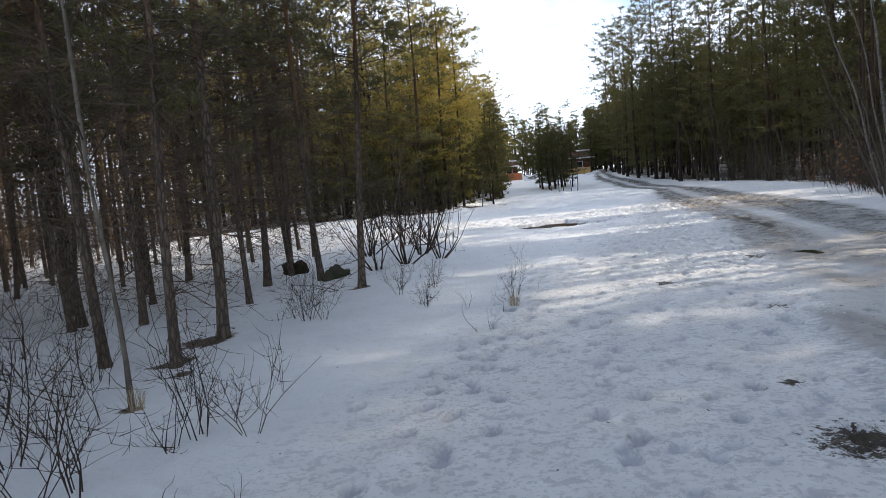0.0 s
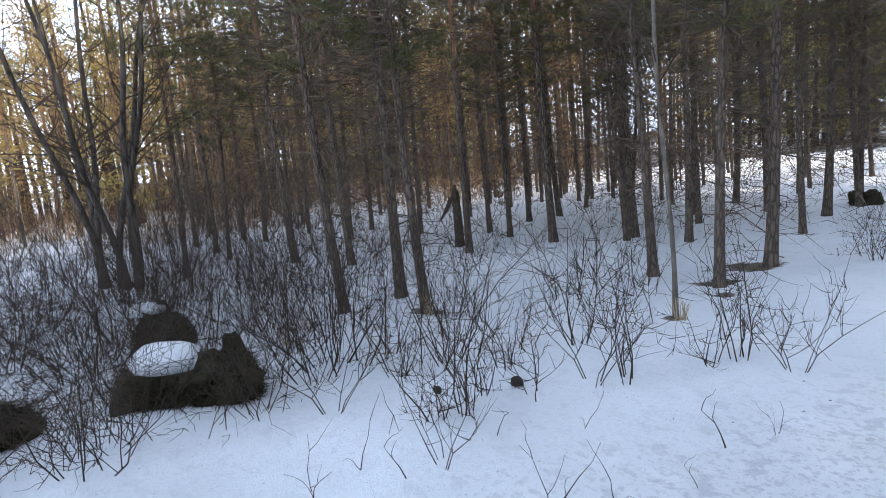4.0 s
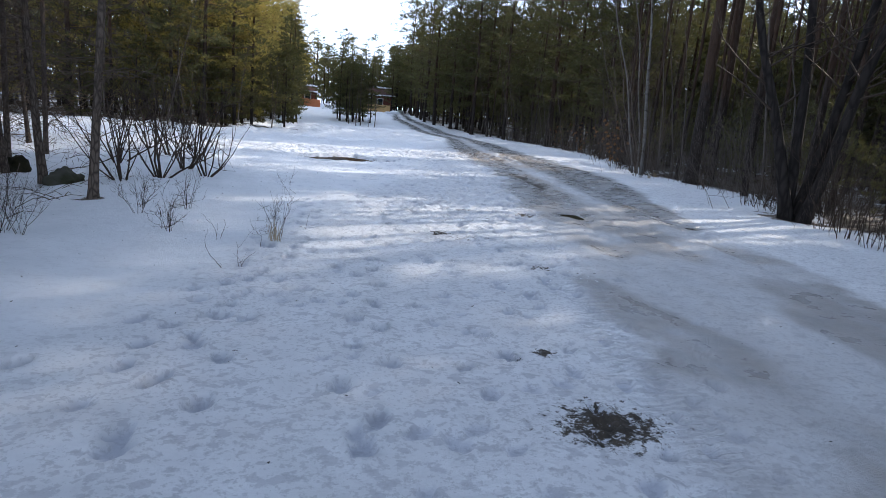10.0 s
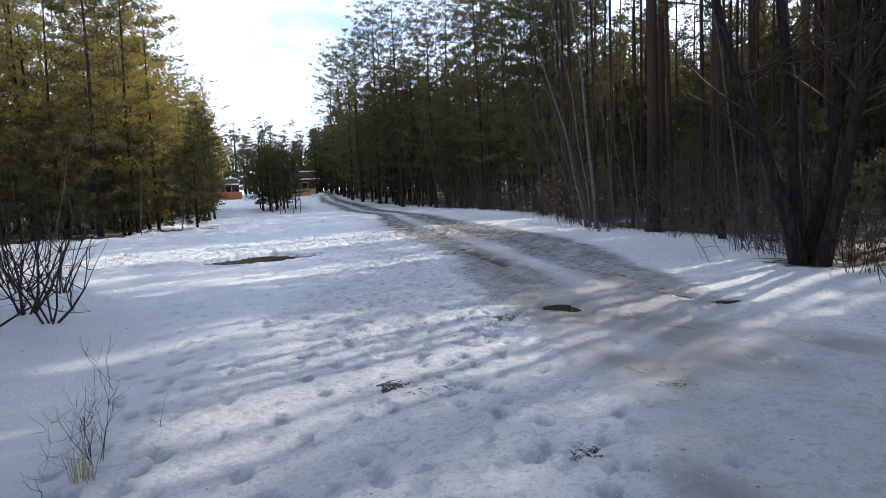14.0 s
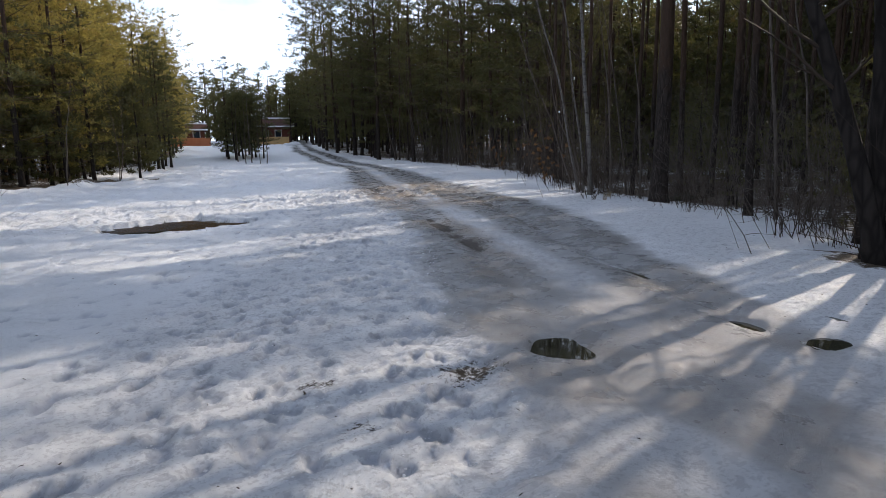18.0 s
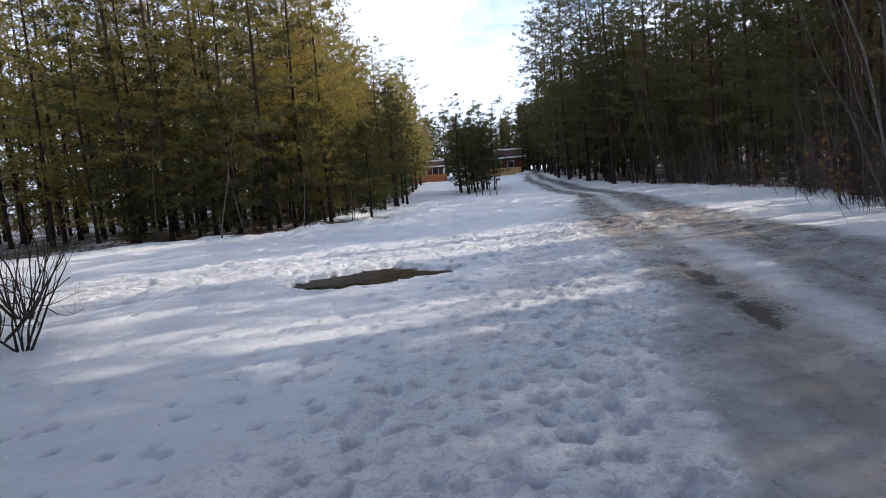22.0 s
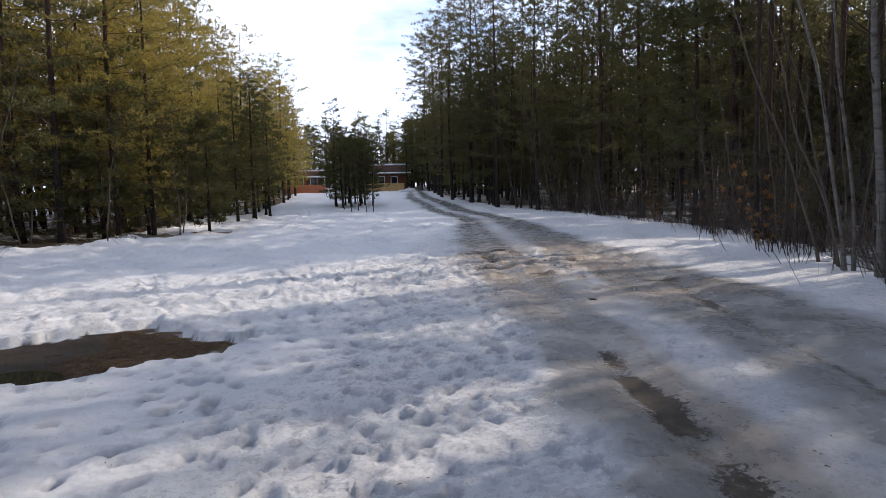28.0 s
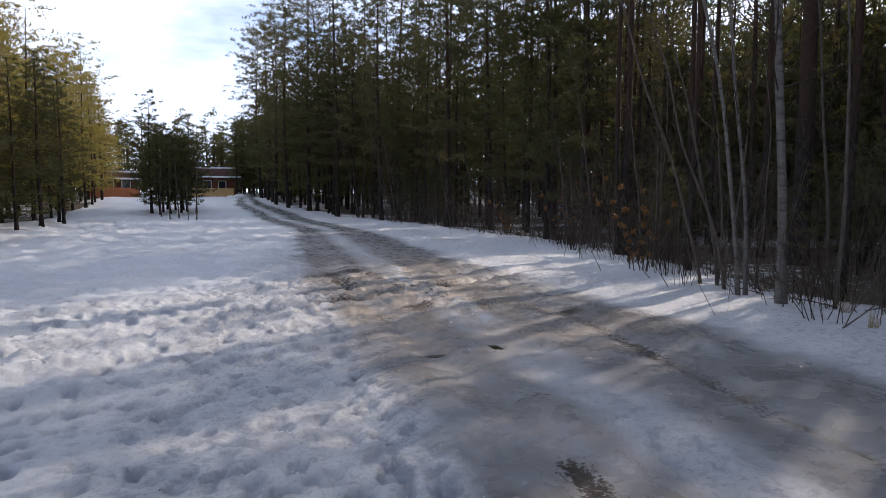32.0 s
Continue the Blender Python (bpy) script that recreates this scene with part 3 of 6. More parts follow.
    mud += 0.5 * np.exp(-((x - rutL) / 0.2) ** 2) * step(stretch, 0.5, 0.75) * step(y, 20, 22) * (1 - step(y, 50, 60))
    mud += 0.5 * np.exp(-((x - rutR) / 0.14) ** 2) * step(stretch, 0.35, 0.65) * step(y, 8, 9.5) * (1 - step(y, 50, 60))
    for px, py, r, k in MUD_SPOTS:
        mud += k * np.exp(-(np.hypot(x - px, (y - py) * 1.25) / r) ** 2)
    mud += 0.35 * np.exp(-(np.hypot((x - 10.2) / 2.2, (y - 26) / 3.2)) ** 4) * step(value_noise(x, y, 0.8, 72), 0.0, 0.6)
    mud += 0.2 * np.exp(-(np.hypot((x - 10.2) / 2.0, (y - 25.5) / 4.5)) ** 4) * ice + 0.14 * ice * step(y, 6, 9) * step(value_noise(x, y, 1.1, 74), 0.1, 0.6)
    mud *= near
    tread = sum(k * np.exp(-((x - iceL - off - 0.08 * value_noise(x, y, 2.5, 92)) / w) ** 6) for off, w, k in ((-0.12, 0.24, 1.0), (-1.3, 0.13, 0.4), (2.6, 0.2, 0.5)))
    tread = np.clip(tread * near * (0.35 + 0.65 * step(value_noise(x, y, 0.8, 91), -0.3, 0.3)) * (1 - step(y, 30, 40)), 0, 1)
    stain = np.exp(-((x - 0.5 * (rutL + rutR) + 0.3) / 1.9) ** 4) * step(y, 20.5, 22.5) * (1 - step(y, 31, 36)) + 0.7 * np.exp(-((x - rutL - 0.25) / 0.4) ** 2) * step(y, 12.5, 14) * (1 - step(y, 19, 21)) + 0.45 * ice * (1 - step(y, 10, 13))
    stain = np.clip(stain, 0, 1) * near
    litter = np.zeros_like(z)
    inl, inr = step(tl - x, -0.3, 0.9), step(x - tr, -0.2, 1.6)
    thaw = 0.5 + 0.5 * value_noise(x, y, 2.4, 81)
    litter += inl * (0.22 + 0.30 * step(y, 28, 34) + 0.36 * thaw) + inr * (0.46 + 0.40 * thaw)
    for px, py, r, k in LITTER_SPOTS:
        litter += k * np.exp(-(np.hypot(x - px, y - py) / r) ** 2)
    verts = np.stack([x, y, z], -1).reshape(-1, 3)
    nx, ny = len(xs), len(ys)
    idx = np.arange(nx * ny).reshape(ny, nx)
    faces = np.stack([idx[:-1, :-1], idx[:-1, 1:], idx[1:, 1:], idx[1:, :-1]], -1).reshape(-1, 4)
    mesh = bpy.data.meshes.new("ground")
    mesh.vertices.add(len(verts))
    mesh.vertices.foreach_set("co", verts.ravel())
    mesh.loops.add(faces.size)
    mesh.loops.foreach_set("vertex_index", faces.ravel().astype(np.int32))
    mesh.polygons.add(len(faces))
    mesh.polygons.foreach_set("loop_start", np.arange(0, faces.size, 4, dtype=np.int32))
    mesh.polygons.foreach_set("use_smooth", np.ones(len(faces), bool))
    mesh.update(calc_edges=True)
    for name, value in (("track", np.clip(track * 0.8 + cross * 0.35 + far_snow * 0.3, 0, 1)), ("ice", ice), ("mud", mud), ("grass", patch_mask(x, y, -0.07)), ("litter", litter), ("pressed_shade", pressed_shade), ("tread", tread), ("stain", stain)):
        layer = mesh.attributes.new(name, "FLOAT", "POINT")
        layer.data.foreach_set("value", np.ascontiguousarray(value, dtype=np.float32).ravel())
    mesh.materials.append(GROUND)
    tagged(new("ground", mesh), "trodden snow over flat ground with an icy rutted track", "ground", kind="structure")
    return lambda px, py: float(z[np.abs(ys - py).argmin(), np.abs(xs - px).argmin()])


# puddles in the road (x, y, half width, half depth), bare earth and thawed rings round the stems
HOLLOWS = ((5.87, 10.5, 0.24, 0.27), (7.85, 10.35, 0.13, 0.22), (7.95, 9.62, 0.2, 0.16), (8.7, 10.1, 0.08, 0.14), (8.4, 12.9, 0.07, 0.6), (8.75, 22.0, 0.22, 0.1), (9.45, 21.9, 0.09, 0.14))
MUD_SPOTS = ((2.5, 3.25, 0.36, 0.85), (2.57, 4.25, 0.09, 0.9), (2.3, 4.15, 0.09, 0.7), (2.93, 8.4, 0.14, 0.8), (3.2, 8.1, 0.4, 0.4), (5.0, 10.3, 0.32, 0.72), (3.9, 10.5, 0.16, 0.6), (4.0, 9.7, 0.16, 0.45), (8.75, 20.25, 0.2, 0.5), (6.85, 14.78, 0.12, 0.75), (11.6, 23.3, 0.2, 0.9), (14.4, 41.5, 0.35, 0.9), (9.3, 28.5, 0.25, 0.7), (10.3, 29.1, 0.3, 0.7), (10.4, 26.3, 0.3, 0.7), (9.6, 24.4, 0.3, 0.6), (3.6, 6.6, 0.16, 0.6), (5.0, 7.4, 0.2, 0.5), (12.4, 28, 0.4, 0.6))
LITTER_SPOTS = ((12.0, 11.7, 1.0, 0.9), (-0.9, 38.2, 1.7, 1.5), (-3.0, 36.9, 1.6, 1.3), (-5.6, 37.6, 1.6, 1.2), (1.5, 40.6, 1.0, 1.2), (-2.8, 6.0, 0.22, 0.8), (-2.4, 4.4, 0.16, 0.9), (-2.45, 5.45, 0.2, 0.7), (-2.86, 7.0, 0.3, 0.7), (-1.6, 9.9, 0.3, 0.8), (-4.7, 3.65, 0.18, 0.9), (-5.75, 4.05, 0.16, 0.8))
height_at = build_ground()

# ---- builders ----
class Soup:
    """Vertices and faces of one mesh, gathered piece by piece."""

    def __init__(self):
        self.v, self.f = [], []

    def tube(self, pts, radii, sides=4, tip=True):
        start = len(self.v)
        pts = [Vector(p) for p in pts]
        for i, (p, r) in enumerate(zip(pts, radii)):
            d = (pts[min(i + 1, len(pts) - 1)] - pts[max(i - 1, 0)]).normalized()
            a = d.cross((0, 0, 1))
            a = a.normalized() if a.length > 0.05 else Vector((1, 0, 0))
            b = d.cross(a).normalized()
            for s in range(sides):
                w = 2 * math.pi * s / sides
                self.v.append(tuple(p + float(r) * (math.cos(w) * a + math.sin(w) * b)))
        for i in range(len(pts) - 1):
            for s in range(sides):
                q = start + i * sides
                self.f.append((q + s, q + (s + 1) % sides, q + sides + (s + 1) % sides, q + sides + s))
        if tip:
            self.f.append(tuple(start + (len(pts) - 1) * sides + s for s in range(sides)))

    def mesh(self, name, material, smooth=True):
        m = bpy.data.meshes.new(name)
        m.from_pydata(self.v, [], self.f)
        m.polygons.foreach_set("use_smooth", np.full(len(m.polygons), smooth))
        m.materials.append(material)
        return m


def part(name, mesh, parent, label="", at=None):
    """One mesh object under a thing or a part."""
    ob = new(name, mesh)
    ob.parent = parent
    if at is not None:
        ob.matrix_basis = at
    return tagged(ob, label) if label else ob


def thing(name, label, category, group=""):
    return tagged(new(name), label, category, group)


def bm_mesh(name, bm, material, smooth=True):
    m = bpy.data.meshes.new(name)
    bm.to_mesh(m)
    bm.free()
    m.polygons.foreach_set("use_smooth", np.full(len(m.polygons), smooth))
    m.materials.append(material)
    return m


def tuft_mesh(name, rng, centres, ways, blades, length, width, material):
    """Needle tufts: at every centre a burst of slim blades about its way."""
    n = len(centres)
    c = np.repeat(np.asarray(centres), blades, 0)
    w = np.repeat(np.asarray(ways), blades, 0) * 0.8 + rng.normal(0, 0.6, (n * blades, 3))
    w /= np.linalg.norm(w, axis=1, keepdims=True) + 1e-9
    side = np.cross(w, rng.normal(0, 1, w.shape))
    side /= np.linalg.norm(side, axis=1, keepdims=True) + 1e-9
    ln = length * rng.uniform(0.65, 1.25, (len(c), 1))
    v = np.stack([c - side * width / 2, c + side * width / 2, c + w * ln + side * width * 0.2], 1).reshape(-1, 3)
    m = bpy.data.meshes.new(name)
    m.vertices.add(len(v))
    m.vertices.foreach_set("co", v.ravel())
    m.loops.add(len(v))
    m.loops.foreach_set("vertex_index", np.arange(len(v), dtype=np.int32))
    m.polygons.add(len(c))
    m.polygons.foreach_set("loop_start", np.arange(0, len(v), 3, dtype=np.int32))
    m.update(calc_edges=True)
    m.materials.append(material)
    return m


def pine(name, label, group, seed, h, r, base, spread, whorls, per, tufts, blades, blade, width, needle, bark_material, dead=0, dead_from=0.5, lean=0.0, peak=0.35, sides=8, droop=0.0, split=0, broad=False, fine=0):
    """A pine: bent tapered trunk, live limbs with needle pads, and bare dead limbs below them; a broad one keeps its width to a rounded top."""
    rng = np.random.default_rng(seed)
    tree = thing(name, label, "tree", group)
    bend = rng.normal(0, 0.012 * h, 2)

    def axis(z):
        t = z / h
        return np.array([lean * z + bend[0] * math.sin(2.6 * t) + 0.02 * math.sin(9 * t + seed), bend[1] * math.sin(2.9 * t + 0.4) + 0.02 * math.cos(8 * t), z])

    zs = [-0.25, 0.0, 0.12, 0.35] + list(np.linspace(0.9, h, 11))
    rad = [r * (1.4 if z < 0.05 else 1.2 if z < 0.2 else 1.08 if z < 0.5 else 1.0) * max(0.06, 1 - max(z, 0) / h) ** 0.72 for z in zs]
    s = Soup()
    s.tube([axis(z) for z in zs], rad, sides)
    part("trunk", s.mesh("trunk", bark_material), tree)
    limbs, centres, ways = Soup(), [], []
    for i in range(whorls):
        t = (i + rng.uniform(0, 0.7)) / whorls
        z = base + (h - base) * t
        shape = (t / peak) ** 0.7 if t < peak else ((1 - t) / (1 - peak)) ** 0.75
        if broad:
            shape = min(1.0, 0.45 + t / 0.3) if t < 0.68 else max(0.05, (1 - t) / 0.32) ** 0.5
        turn0 = rng.uniform(0, 6.28)
        for j in range(per):
            if rng.random() < 0.18:
                continue
            a = turn0 + 6.283 * j / per + rng.normal(0, 0.25)
            ln = spread * (0.2 + 0.8 * shape) * rng.uniform(0.5, 1.25)
            rise = (0.12 + 0.55 * t - droop) * rng.uniform(0.6, 1.3)
            out = np.array([math.cos(a), math.sin(a), 0.0])
            p0 = axis(min(h * 0.985, max(base, z + rng.uniform(-0.6, 0.6) * (h - base) / whorls)))
            pts = [p0, p0 + out * ln * 0.35 + (0, 0, ln * rise * 0.2), p0 + out * ln * 0.72 + (0, 0, ln * rise * 0.5), p0 + out * ln + (0, 0, ln * rise)]
            rr = max(0.008, 0.2 * r * (1 - 0.6 * t))
            limbs.tube(pts, [rr, rr * 0.75, rr * 0.5, rr * 0.2], 3, False)
            k = max(2, int(tufts / (whorls * per) * (0.35 + shape) * rng.uniform(0.6, 1.5)))
            pads = max(1 if ln < 0.8 else 2, k // 8)
            k = pads * 8
            q = np.repeat(rng.uniform(0.38, 1.04, pads), 8)
            aside = np.repeat(rng.normal(0, 0.3, pads), 8)
            base_pts = p0 + out * (ln * q)[:, None] + np.array([0, 0, 1.0]) * (ln * rise * q**1.7)[:, None]
            across = np.array([-out[1], out[0], 0])
            base_pts = base_pts + across * (aside * ln * (0.25 + 0.8 * q))[:, None] + rng.normal(0, 1.0, (k, 3)) * (np.array([0.17, 0.17, 0.06]) * min(1.0, 0.3 + 0.5 * ln)) + (0, 0, 0.03)
            centres.append(base_pts)
            ways.append(out * 0.7 + np.array([0, 0, 0.5]) + rng.normal(0, 0.3, (k, 3)))
    for i in range(dead):
        z = dead_from + (base + 0.42 * (h - base) - dead_from) * rng.random() ** 0.8
        a, ln = rng.uniform(0, 6.283), min(1.35, spread) * (0.07 + 0.9 * rng.random() ** 1.8)
        out = np.array([math.cos(a), math.sin(a), 0.0])
        own = split and i < split
        limb = Soup() if own else limbs
        # a dry limb that wanders, with short crooked spurs
        pts, d = [axis(z)], out + (0, 0, rng.normal(0.1, 0.32))
        for j in range(3):
            d = d + rng.normal(0, 0.24, 3) - (0, 0, 0.05)
            pts.append(pts[-1] + d / np.linalg.norm(d) * ln / 3)
        thick = 0.0042 + 0.004 * ln
        limb.tube(pts, [thick, thick * 0.75, thick * 0.5, thick * 0.2], 3, False)
        for j in range(rng.integers(3, 9) if ln > 0.2 else 0):
            k = rng.integers(1, 4)
            p, tl = pts[k], ln * rng.uniform(0.15, 0.42)
            way = d * 0.6 + rng.normal(0, 0.75, 3)
            way = way / np.linalg.norm(way) * tl
            limb.tube([p, p + way], [thick * 0.42, thick * 0.16], 3, False)
        if own:
            part("dead_branch", limb.mesh("dead_branch", DEAD), tree)
    # fine dry twigs, thinner than the limbs that bear them
    for i in range(fine):
        z, a, out = rng.uniform(0.5, base + 0.5 * (h - base)), rng.uniform(0, 6.283), 1.25 * math.sqrt(rng.random())
        p = Vector(axis(z)) + Vector((math.cos(a) * out, math.sin(a) * out, 0.15 * out))
        d = Vector(rng.normal(0, 1, 3)).normalized() * rng.uniform(0.1, 0.32)
        w = d.cross(Vector(rng.normal(0, 1, 3))).normalized() * 0.004
        k = len(limbs.v)
        limbs.v += [tuple(p - w), tuple(p + w), tuple(p + d)]
        limbs.f.append((k, k + 1, k + 2))
    tagged(part("branch_whorl", limbs.mesh("branch_whorl", DEAD if dead else bark_material), tree), kind="stuff")
    tagged(part("crown", tuft_mesh("crown", rng, np.concatenate(centres), np.concatenate(ways), blades, blade, width, needle), tree), kind="stuff")
    return tree


def stem_soup(rng, soup, p, way, ln, r, depth, curl=0.18, fork=3, sides=4, rise=0.12, rest=None):
    """A bare stem that forks into thinner twigs."""
    n = 4
    pts, rad, d = [Vector(p)], [r], Vector(way).normalized()
    for i in range(n):
        d = (d + Vector(rng.normal(0, curl * 1.3, 3)) + Vector((0, 0, rise))).normalized()
        pts.append(pts[-1] + d * ln / n)
        rad.append(r * (1 - 0.72 * (i + 1) / n))
    soup.tube(pts, rad, sides, False)
    if depth:
        for j in range(fork):
            i = rng.integers(1, n + 1)
            side = (d + Vector(rng.normal(0, 0.9, 3)) + Vector((0, 0, 0.2))).normalized()
            stem_soup(rng, soup if rest is None else rest, pts[i], side, ln * rng.uniform(0.35, 0.6), max(0.0022, rad[i] * 0.75), depth - 1, curl, fork, 3, rise)


def shrub(name, label, group, seed, stems, height, lean, r, depth, fork, material, ring=0.1, curl=0.15, category="shrub", leaves=None):
    rng = np.random.default_rng(seed)
    bush, twigs = thing(name, label, category, group), Soup()
    for i in range(stems):
        a = rng.uniform(0, 6.283)
        q = math.sqrt(rng.random()) * ring
        s = Soup()
        way = (math.cos(a) * lean * rng.uniform(0.3, 1.3), math.sin(a) * lean * rng.uniform(0.3, 1.3), 1)
        stem_soup(rng, s, (math.cos(a) * q, math.sin(a) * q, -0.06), way, height * rng.uniform(0.6, 1.1), r * rng.uniform(0.7, 1.2), depth, curl, fork, rest=twigs)
        part("stem", s.mesh("stem", material), bush)
    tagged(part("twig_spray", twigs.mesh("twig_spray", material), bush), kind="stuff")
    if leaves:
        pts = [o.data.vertices[k].co for o in bush.children if o.name.startswith("stem") for k in rng.integers(len(o.data.vertices) // 3, len(o.data.vertices), leaves // stems)]
        pts = np.array([tuple(p) for p in pts])
        part("leaves", tuft_mesh("leaves", rng, pts, np.tile((0.0, 0.0, -0.6), (len(pts), 1)), 2, 0.09, 0.05, DRY_LEAF), bush, "shrivelled brown leaves")
    return bush


def put(ob, x, y, turn=0.0, size=1.0, sink=0.0, first=False, tilt=(0.0, 0.0), stretch=1.0):
    """Sets a thing, or a copy of it, on the ground."""
    m = pose(x, y, floor_at(x, y) - sink, tilt[0], tilt[1], turn) @ Matrix.Diagonal((size, size, size * stretch, 1))
    if first:
        ob.matrix_basis = m
        return ob
    return copy_thing(ob, m @ Matrix.Diagonal((1 / ob.scale[0], 1 / ob.scale[1], 1 / ob.scale[2], 1)))


class Stand:
    """Sets things one after another: each model stands at the first place that it is given, and is copied after that."""

    def __init__(self, *models):
        self.models, self.used = list(models), set()

    def put(self, k, *where, **how):
        ob = self.models[k % len(self.models)]
        fresh = k % len(self.models) not in self.used
        self.used.add(k % len(self.models))
        return put(ob, *where, first=fresh, **how)


# ---- trees ----
R_LABEL = "tall dark Scots pine with dense needles above a bare trunk"
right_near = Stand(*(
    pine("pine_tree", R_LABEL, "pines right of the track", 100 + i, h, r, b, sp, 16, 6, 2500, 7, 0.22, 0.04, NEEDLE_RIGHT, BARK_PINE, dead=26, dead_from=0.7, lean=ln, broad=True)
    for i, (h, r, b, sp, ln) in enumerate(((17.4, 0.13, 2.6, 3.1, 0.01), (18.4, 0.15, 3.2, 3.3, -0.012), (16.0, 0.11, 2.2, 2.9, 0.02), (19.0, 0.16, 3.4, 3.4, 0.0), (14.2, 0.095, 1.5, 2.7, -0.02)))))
right_high = Stand(*(pine("pine_tree", "tall thin pine with a small crown high up", "pines right of the track", 118 + i, h, r, 0.76 * h, 1.5, 8, 5, 520, 6, 0.25, 0.047, NEEDLE_RIGHT, BARK_PINE, dead=42, dead_from=0.9, peak=0.3, lean=ln) for i, (h, r, ln) in enumerate(((22.5, 0.1, 0.006), (21.0, 0.075, -0.012), (23.0, 0.09, 0.015)))))
old_pine = Stand(pine("pine_tree", "thick old pine trunk standing at the wood's edge", "pines right of the track", 116, 19.0, 0.23, 8.5, 2.0, 10, 6, 900, 6, 0.25, 0.045, NEEDLE_RIGHT, BARK_PINE, dead=34, dead_from=1.6, peak=0.3, sides=12))
band_shade_pine = Stand(pine("pine_tree", "slim pine added to shade a band of ground", "pines right of the track", 117, 15.8, 0.085, 10.2, 1.25, 9, 6, 900, 6, 0.22, 0.04, NEEDLE_RIGHT, BARK_PINE, dead=40, dead_from=1.0, peak=0.3))
left_near = Stand(*(
    pine("pine_tree", "slim young pine with many dead lower branches", "pines left of the track", 140 + i, h, r, b, sp, 13, 6, 1150, 8, 0.15, 0.018, NEEDLE_NEAR, BARK_EDGE, dead=230, fine=1500, split=8, dead_from=0.65, peak=0.35, sides=10, lean=ln)
    for i, (h, r, b, sp, ln) in enumerate(((9.6, 0.058, 2.7, 1.5, 0.012), (10.4, 0.066, 3.0, 1.6, -0.015), (8.8, 0.05, 2.4, 1.4, 0.02), (10.0, 0.062, 2.9, 1.55, 0.0), (9.2, 0.053, 2.5, 1.45, -0.025)))))
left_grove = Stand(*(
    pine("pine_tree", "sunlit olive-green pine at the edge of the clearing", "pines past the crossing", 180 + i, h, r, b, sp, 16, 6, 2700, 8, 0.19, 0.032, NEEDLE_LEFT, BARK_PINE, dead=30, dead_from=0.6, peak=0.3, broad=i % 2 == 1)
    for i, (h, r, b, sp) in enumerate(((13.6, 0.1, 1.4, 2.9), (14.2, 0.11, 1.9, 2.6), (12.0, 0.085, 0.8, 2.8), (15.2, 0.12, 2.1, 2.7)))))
# Darker needles for variety, and in place of shade on the grove's left.
left_shaded = Stand(*(
    pine("pine_tree", "dark green pine standing for a shaded one among sunlit", "pines past the crossing", 190 + i, h, r, b, sp, 16, 6, 2900, 8, 0.19, 0.034, NEEDLE_YOUNG, BARK_PINE, dead=22, dead_from=0.6, broad=True)
    for i, (h, r, b, sp) in enumerate(((12.6, 0.10, 0.9, 2.5), (14.0, 0.12, 1.2, 2.8)))))
young = Stand(*(
    pine("young_conifer", "dark green young conifer branched to the ground", "far conifer group", 200 + i, h, r, b, sp, 17, 5, 1700, 7, 0.19, 0.034, NEEDLE_YOUNG, BARK_PINE, peak=0.22, droop=0.1)
    for i, (h, r, b, sp) in enumerate(((9.7, 0.11, 0.9, 2.0), (6.8, 0.09, 0.75, 1.95), (5.6, 0.08, 0.55, 1.8)))))

rnd = random.Random(7)
# slim pines whose stems stand out one by one
LEFT_STEMS = ((-5.5, 3.1), (-5.75, 4.05), (-4.75, 3.65), (-10.2, 4.8), (-15.6, 5.8), (-13.9, 4.4), (-8.9, 5.1), (-11.1, 8.3), (-7.6, 6.75), (-10.3, 10.4), (-9.3, 10.2), (-9.2, 11.1), (-5.6, 8.5), (-5.75, 9.0), (-3.7, 6.2), (-4.9, 8.9), (-6.6, 12.3), (-7.3, 15.6), (-3.9, 11.8), (-4.1, 14.3), (-5.3, 19.3), (-2.65, 11.7), (-2.72, 5.85), (-2.82, 7.0), (-1.58, 9.95), (-3.7, 13.2), (-12.5, 17.8), (-10.1, 13.0))
taken = []
for i, (x, y) in enumerate(LEFT_STEMS):
    left_near.put(i, x, y, turn=rnd.uniform(0, 360), size=rnd.uniform(0.92, 1.12), tilt=(rnd.uniform(-1.5, 1.5), rnd.uniform(-1.5, 1.5)))
    taken.append((x, y))


def free_spot(x, y, gap):
    return all((x - a) ** 2 + (y - b) ** 2 > gap * gap for a, b in taken)


LANES = ((20.9, 7.3), (8.7, 4.9), (33.0, 2.1), (38.5, 2.1), (44.0, 1.9), (54.0, 2.1))


def in_lane(x, y):
    v = y - 0.337 * x
    return any(abs(v - a) < w for a, w in LANES)


